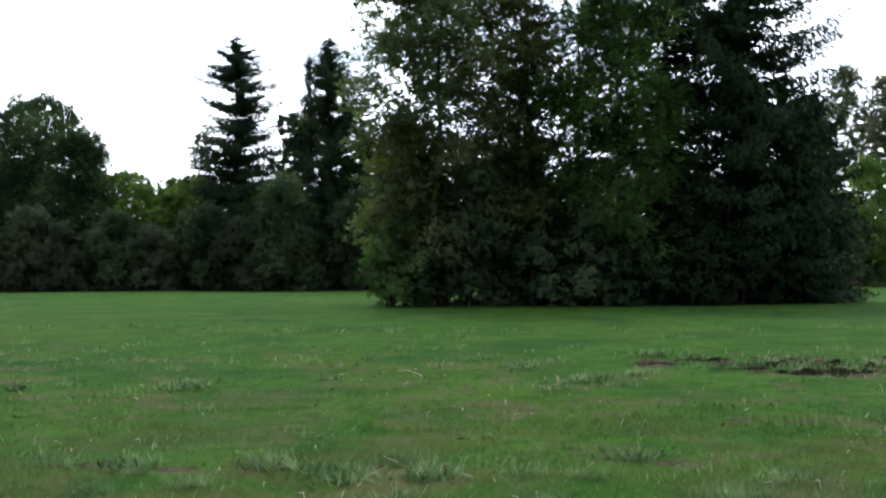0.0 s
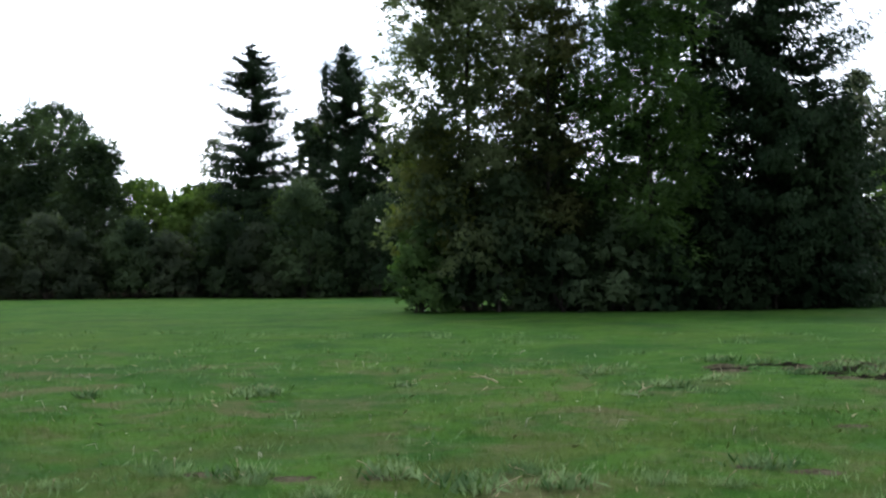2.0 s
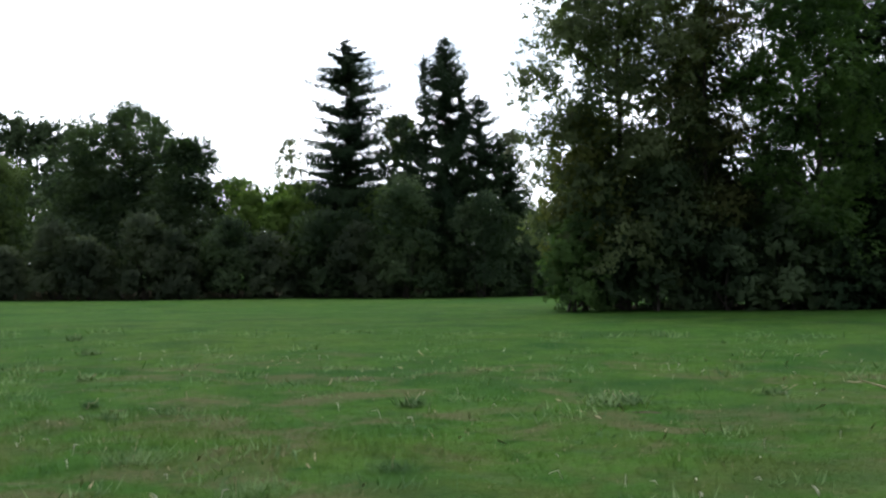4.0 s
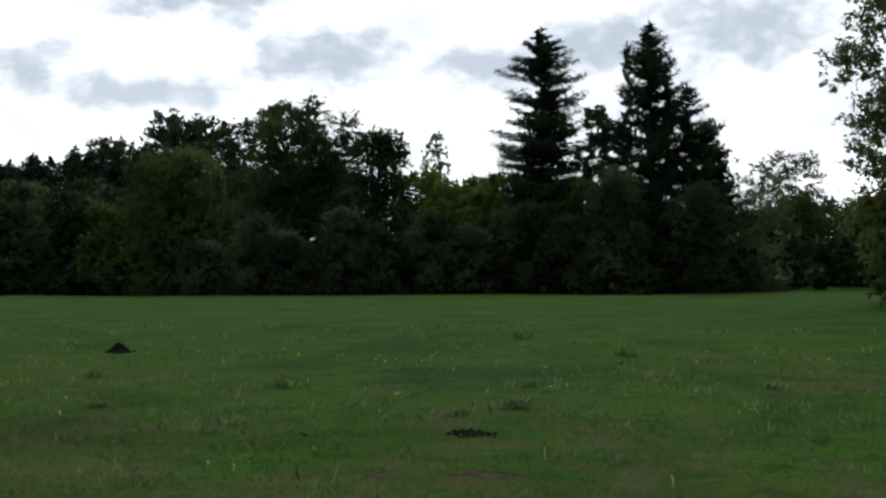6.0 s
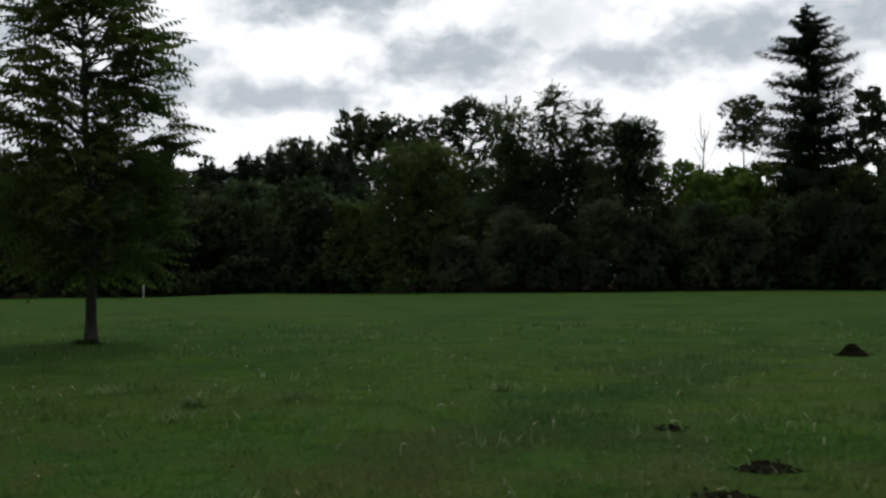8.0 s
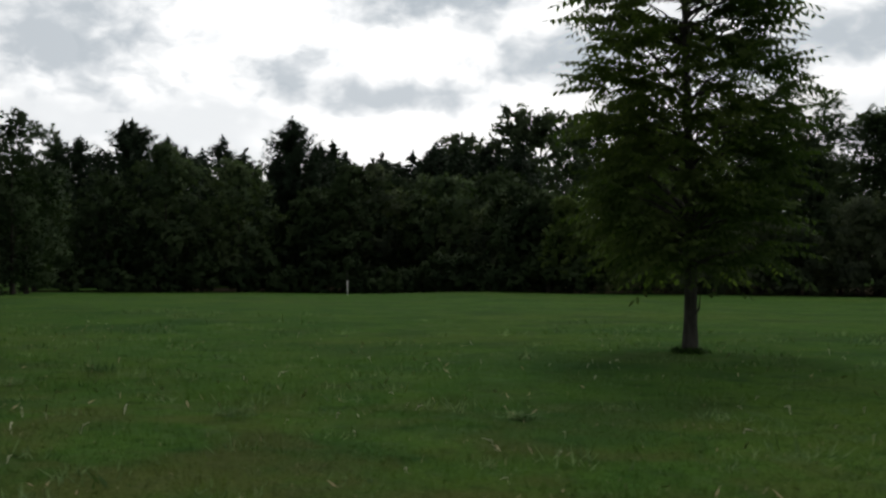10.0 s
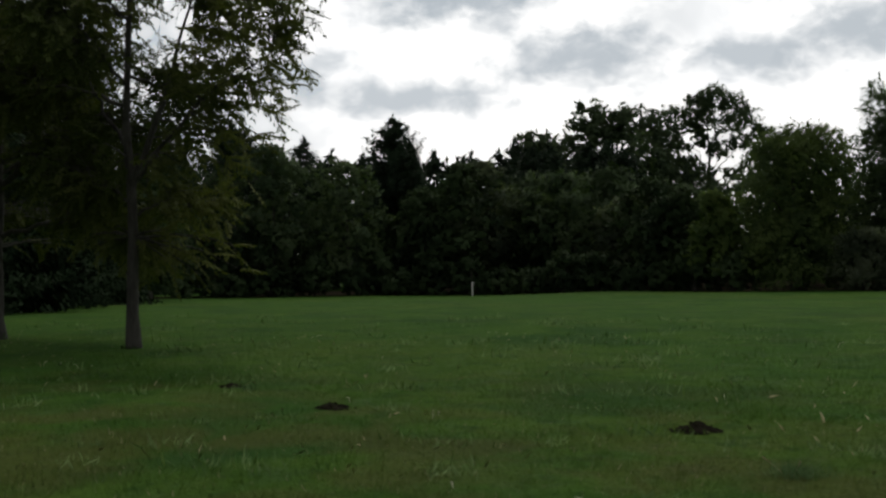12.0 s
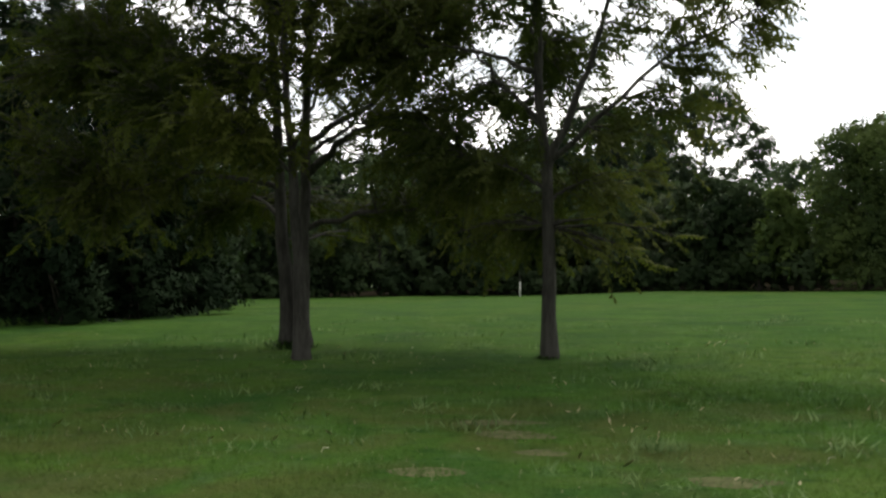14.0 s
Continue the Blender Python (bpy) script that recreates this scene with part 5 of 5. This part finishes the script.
def build_small_things():
    for i, (x, y, r, h) in enumerate(((-20.7, 19.16, 0.185, 0.165), (-40.65, 10.22, 0.19, 0.08), (-44.4, 10.3, 0.19, 0.06), (-46.7, 11.4, 0.16, 0.05), (-21.8, 12.1, 0.13, 0.04), (-20.9, 10.7, 0.20, 0.05), (-21.0, 9.75, 0.22, 0.04), (-38.9, 9.57, 0.18, 0.04), (-12.75, 12.2, 0.22, 0.04))):
        mound("molehill", "fresh dark molehill in the mown grass", "molehill", x, y, r, h, 20 + i, M_SOIL, "molehills in the meadow", 1.25, 40 if h > 0.09 else 16)
    rng = np.random.default_rng(6)
    for i in range(46):
        x, y = 5.3 + float(np.clip(rng.normal(), -1.8, 1.8)) * 1.3, 17.4 + float(np.clip(rng.normal(), -1.8, 1.8)) * 0.7
        mound("soil_patch", "churned lump of grey-brown earth in the grass", "earth", x, y, rng.uniform(0.10, 0.32), rng.uniform(0.02, 0.08), 50 + i, M_EARTH if i % 2 else M_SOIL, "churned earth", rng.uniform(1.1, 2.0), 14)
    for i, (x, y, r) in enumerate(((-12.22, 10.6, 0.28), (-12.9, 10.4, 0.16), (3.4, 12.1, 0.2), (4.0, 12.0, 0.25), (-2.24, 9.31, 0.2), (-1.5, 9.2, 0.22), (-0.78, 9.28, 0.2), (2.08, 9.9, 0.16), (2.6, 9.75, 0.22), (-3.0, 13.6, 0.16), (1.3, 14.6, 0.12))):
        mound("soil_patch", "flat bare patch of trodden earth in the grass", "earth", x, y, r, 0.014, 90 + i, M_EARTH, "bare patches", 1.7, 0)
    for i, (x, y, r) in enumerate(((-50.35, 8.8, 0.50), (-50.75, 9.4, 0.46), (-50.3, 7.05, 0.34), (-49.8, 8.1, 0.28), (-48.2, 7.5, 0.36), (-31.2, 8.6, 0.3))):
        mound("thatch_patch", "thin bleached patch of dry thatch in the grass", "dry grass", x, y, r, 0.012, 190 + i, M_THATCH, "dry patches", 1.7, 0)
    spots = ((-3.3, 14.05, 0.34), (-15.75, 15.0, 0.26), (-12.7, 13.8, 0.28), (-12.9, 15.5, 0.2), (-18.8, 15.7, 0.24), (-5.4, 13.8, 0.26), (-8.2, 12.7, 0.2), (-8.8, 13.4, 0.2), (-12.2, 19.5, 0.28), (-14.6, 23.2, 0.3), (-13.1, 13.2, 0.2), (-3.3, 14.3, 0.3), (3.0, 18.9, 0.34), (3.7, 18.6, 0.28), (1.4, 14.4, 0.18), (0.6, 9.0, 0.30), (-0.7, 9.3, 0.32), (-0.05, 8.9, 0.34), (-1.9, 9.2, 0.28), (2.2, 9.9, 0.26), (-38.0, 9.1, 0.2), (-29.7, 9.8, 0.26), (-16.9, 13.0, 0.2), (-10.2, 15.8, 0.22), (-24.0, 14.2, 0.2), (-26.5, 12.2, 0.22), (-33.0, 11.5, 0.2), (1.9, 15.4, 0.3), (0.9, 16.9, 0.3), (2.6, 16.2, 0.24), (-1.6, 15.2, 0.2), (-19.4, 13.5, 0.2), (-17.6, 11.8, 0.2), (4.3, 17.3, 0.3), (5.0, 17.0, 0.34), (5.6, 16.7, 0.3), (4.7, 18.0, 0.3), (6.1, 17.5, 0.34), (3.9, 17.0, 0.26), (5.3, 18.3, 0.28), (6.6, 16.8, 0.3))
    for i, (x, y, s) in enumerate(spots):
        weed(x, y, s * 0.55, 160, 900 + i, stalks=3 if s < 0.3 else 2, mat=M_WEED, wide=(0.035, 0.10), upright=0.85, spread=0.55 if x < -5 else 0.85)
    rng = np.random.default_rng(15)
    for i in range(40):
        x, y = (rng.uniform(-3.5, 3.5), rng.uniform(7.6, 9.6)) if i < 16 else (rng.uniform(-50, 2), rng.uniform(7.2, 13.0))
        weed(x, y, rng.uniform(0.09, 0.17), 240, 1100 + i, "grass_tuft", "tuft of long pale green grass the mower missed", M_WEED, 1.1, 1, "long grass tufts", (0.012, 0.035))
    weed(-33.55, 18.6, 0.15, 260, 980, "grass_tuft", "long unmown grass round a young walnut's trunk", M_TUFT, 0.8, 0, "uncut grass round trunks")
    weed(-52.6, 15.3, 0.11, 160, 981, "grass_tuft", "long unmown grass round a walnut's trunk", M_TUFT, 0.8, 0, "uncut grass round trunks")
    weed(-58.1, 16.3, 0.22, 420, 982, "grass_tuft", "long unmown grass round an old walnut's stems", M_TUFT, 0.8, 0, "uncut grass round trunks")
    weed(-56.5, 14.4, 0.10, 120, 983, "grass_tuft", "long unmown grass round a thin walnut stem", M_TUFT, 0.8, 0, "uncut grass round trunks")
    rng = np.random.default_rng(5)
    for i, (x, y, ang, size) in enumerate(((-0.36, 15.38, 150, 0.45), (1.45, 14.43, 30, 0.2), (-29.7, 9.6, 20, 0.2))):
        stick = thing("straw_stick", x, y, "pale dry forked straw lying in the grass", "straw", "dry sticks", turn=ang)
        part("stem", mesh_of("stem", *tubes([(bend((0, 0, 0.04), (size, 0, 0.10), 0.03, 6, rng, 0.01), np.linspace(0.011, 0.006, 6)), (bend((size * 0.4, 0, 0.09), (size * 0.7, 0.12, 0.16), 0.0, 4, rng, 0.01), np.linspace(0.008, 0.004, 4))], 5), M_STRAW), stick)


build_small_things()


# ---- grass ----
def build_grass():
    rng = np.random.default_rng(77)
    for name, y0, y1, count, tall, wide in (("grass_near", 5.5, 14.0, 195000, 0.055, 0.0059), ("grass_middle", 11.0, 33.0, 115000, 0.050, 0.0085)):
        # thinning out with distance, so that no edge shows
        y = y0 + (y1 - y0) * (1 - np.sqrt(rng.random(count))) ** (1.0 if y0 < 8 else 1.25)
        x = rng.uniform(-64.0 - (y - 6) * 0.9, 7.0 + (y - 6) * 0.45)
        lush = 0.5 + 0.5 * np.sin(x * 1.7 + np.sin(y * 2.3) * 1.4) * np.sin(y * 1.9 + np.sin(x * 1.1) * 2.0)
        h = tall * rng.uniform(0.45, 1.15, count) * (0.6 + 0.8 * lush ** 2)
        h *= np.where(rng.random(count) < 0.004, rng.uniform(1.5, 2.8, count), 1.0)
        h *= np.clip(1.5 - y / 30, 0.35, 1.0)
        ang = rng.uniform(0, 2 * np.pi, count)
        lean = rng.uniform(0.1, 0.9, count) * h
        w = wide * rng.uniform(0.6, 1.3, count) * (1 + 0.03 * (y - y0))
        turn = rng.uniform(-1.1, 1.1, count)
        foot = np.stack([x, y, gz_array(x, y) - 0.004], 1)
        side = np.stack([np.cos(turn), np.sin(turn), np.zeros(count)], 1) * w[:, None]
        tip = foot + np.stack([np.cos(ang) * lean, np.sin(ang) * lean * 0.5, h], 1)
        verts = np.stack([foot - side, foot + side, tip], 1).reshape(-1, 3)
        soft = np.repeat(unit(np.stack([np.cos(ang) * 0.5, np.sin(ang) * 0.3 - 0.35, np.full(count, 1.6)], 1)), 3, 0)
        ob = new(name, mesh_of(name, verts, np.arange(3 * count).reshape(-1, 3), M_BLADE, True, soft))
        tagged(ob, "short mown grass blades with uneven tufts", "grass", kind="stuff")


build_grass()


def build_dry_bits():
    """Pale seed stalks and dead leaves scattered through the mown grass."""
    rng = np.random.default_rng(78)
    n = 2600
    x = rng.uniform(-60, 9, n)
    y = 7.5 + 12.0 * rng.random(n) ** 1.5
    keep = np.sin(x * 0.8 + 1.0) * np.sin(y * 0.9 + x * 0.21) + rng.uniform(-0.6, 0.6, n) > 0.1
    x, y = x[keep], y[keep]
    n = len(x)
    ang = rng.uniform(0, 6.28, n)
    up = rng.uniform(0.1, 1.0, n)
    along = unit(np.stack([np.cos(ang), np.sin(ang), up * 1.6], 1))
    side = unit(np.cross(along, rand_dirs(rng, n)))
    base = np.stack([x, y, gz_array(x, y) + 0.015], 1)
    verts, faces = kites(base, along, side, rng.uniform(0.04, 0.12, n), rng.uniform(0.003, 0.009, n))
    ob = new("dry_stalks", mesh_of("dry_stalks", verts, faces, M_STRAW, True, np.tile([0.0, -0.3, 0.95], (len(verts), 1))))
    tagged(ob, "pale dry stalks and leaf bits in the grass", "grass", kind="stuff")


build_dry_bits()


def build_bleached_stalks():
    """Bright curled seed stalks that stand above the mown grass in loose drifts."""
    rng = np.random.default_rng(81)
    n = 1500
    x, y = rng.uniform(-58, 8, n), 7.2 + 13.0 * rng.random(n) ** 1.4
    keep = np.sin(x * 0.9 + 0.4) * np.sin(y * 1.1 + x * 0.3) + rng.uniform(-0.7, 0.7, n) > np.where(x < -38, 1.1, 0.2)
    x, y = x[keep], y[keep]
    lines = []
    for px, py in zip(x, y):
        size = rng.uniform(0.05, 0.15)
        ang, lean = rng.uniform(0, 6.28), rng.uniform(0.1, 0.9)
        tip = np.array([math.cos(ang) * lean * size, math.sin(ang) * lean * size, size * rng.uniform(0.4, 1.0)])
        foot = np.array([px, py, gz(px, py)])
        lines.append((np.stack([foot, foot + tip * np.array([0.3, 0.3, 0.75]), foot + tip * np.array([1, 1, 0.9 + rng.uniform(-0.4, 0.1)])]), np.array([0.0032, 0.0045, 0.0028]) * rng.uniform(0.7, 1.4)))
    ob = new("bleached_stalks", mesh_of("bleached_stalks", *tubes(lines, 3), M_PALE))
    tagged(ob, "pale curled seed stalks standing in the grass", "grass", kind="stuff")


build_bleached_stalks()


def build_uncut_tufts():
    """Small clumps of longer grass all over the mown meadow."""
    rng = np.random.default_rng(79)
    n, blades = 900, 26
    x, y = rng.uniform(-62, 8, n), 6.8 + 20.0 * rng.random(n) ** 1.6
    size = rng.uniform(0.05, 0.12, n) * (1 + 0.02 * y)
    cx, cy, cs = np.repeat(x, blades), np.repeat(y, blades), np.repeat(size, blades)
    cx, cy = cx + rng.normal(size=len(cx)) * cs * 1.4, cy + rng.normal(size=len(cx)) * cs
    out = np.stack([rng.normal(size=len(cx)), rng.normal(size=len(cx)), rng.uniform(0.6, 2.4, len(cx))], 1)
    soft = unit(out * np.array([0.3, 0.2, 0]) + np.array([0, -0.2, 1.0]))
    out = unit(out)
    base = np.stack([cx, cy, gz_array(cx, cy)], 1)
    length = cs * rng.uniform(0.6, 1.3, len(cx))
    verts, faces = slips(base, out, facing(out, soft, rng, 0.3), length, length * rng.uniform(0.03, 0.09, len(cx)))
    ob = new("uncut_tufts", mesh_of("uncut_tufts", verts, faces, M_WEED, True, np.repeat(soft, 3, 0)))
    tagged(ob, "small clumps of longer paler grass in the meadow", "grass", kind="stuff")


build_uncut_tufts()
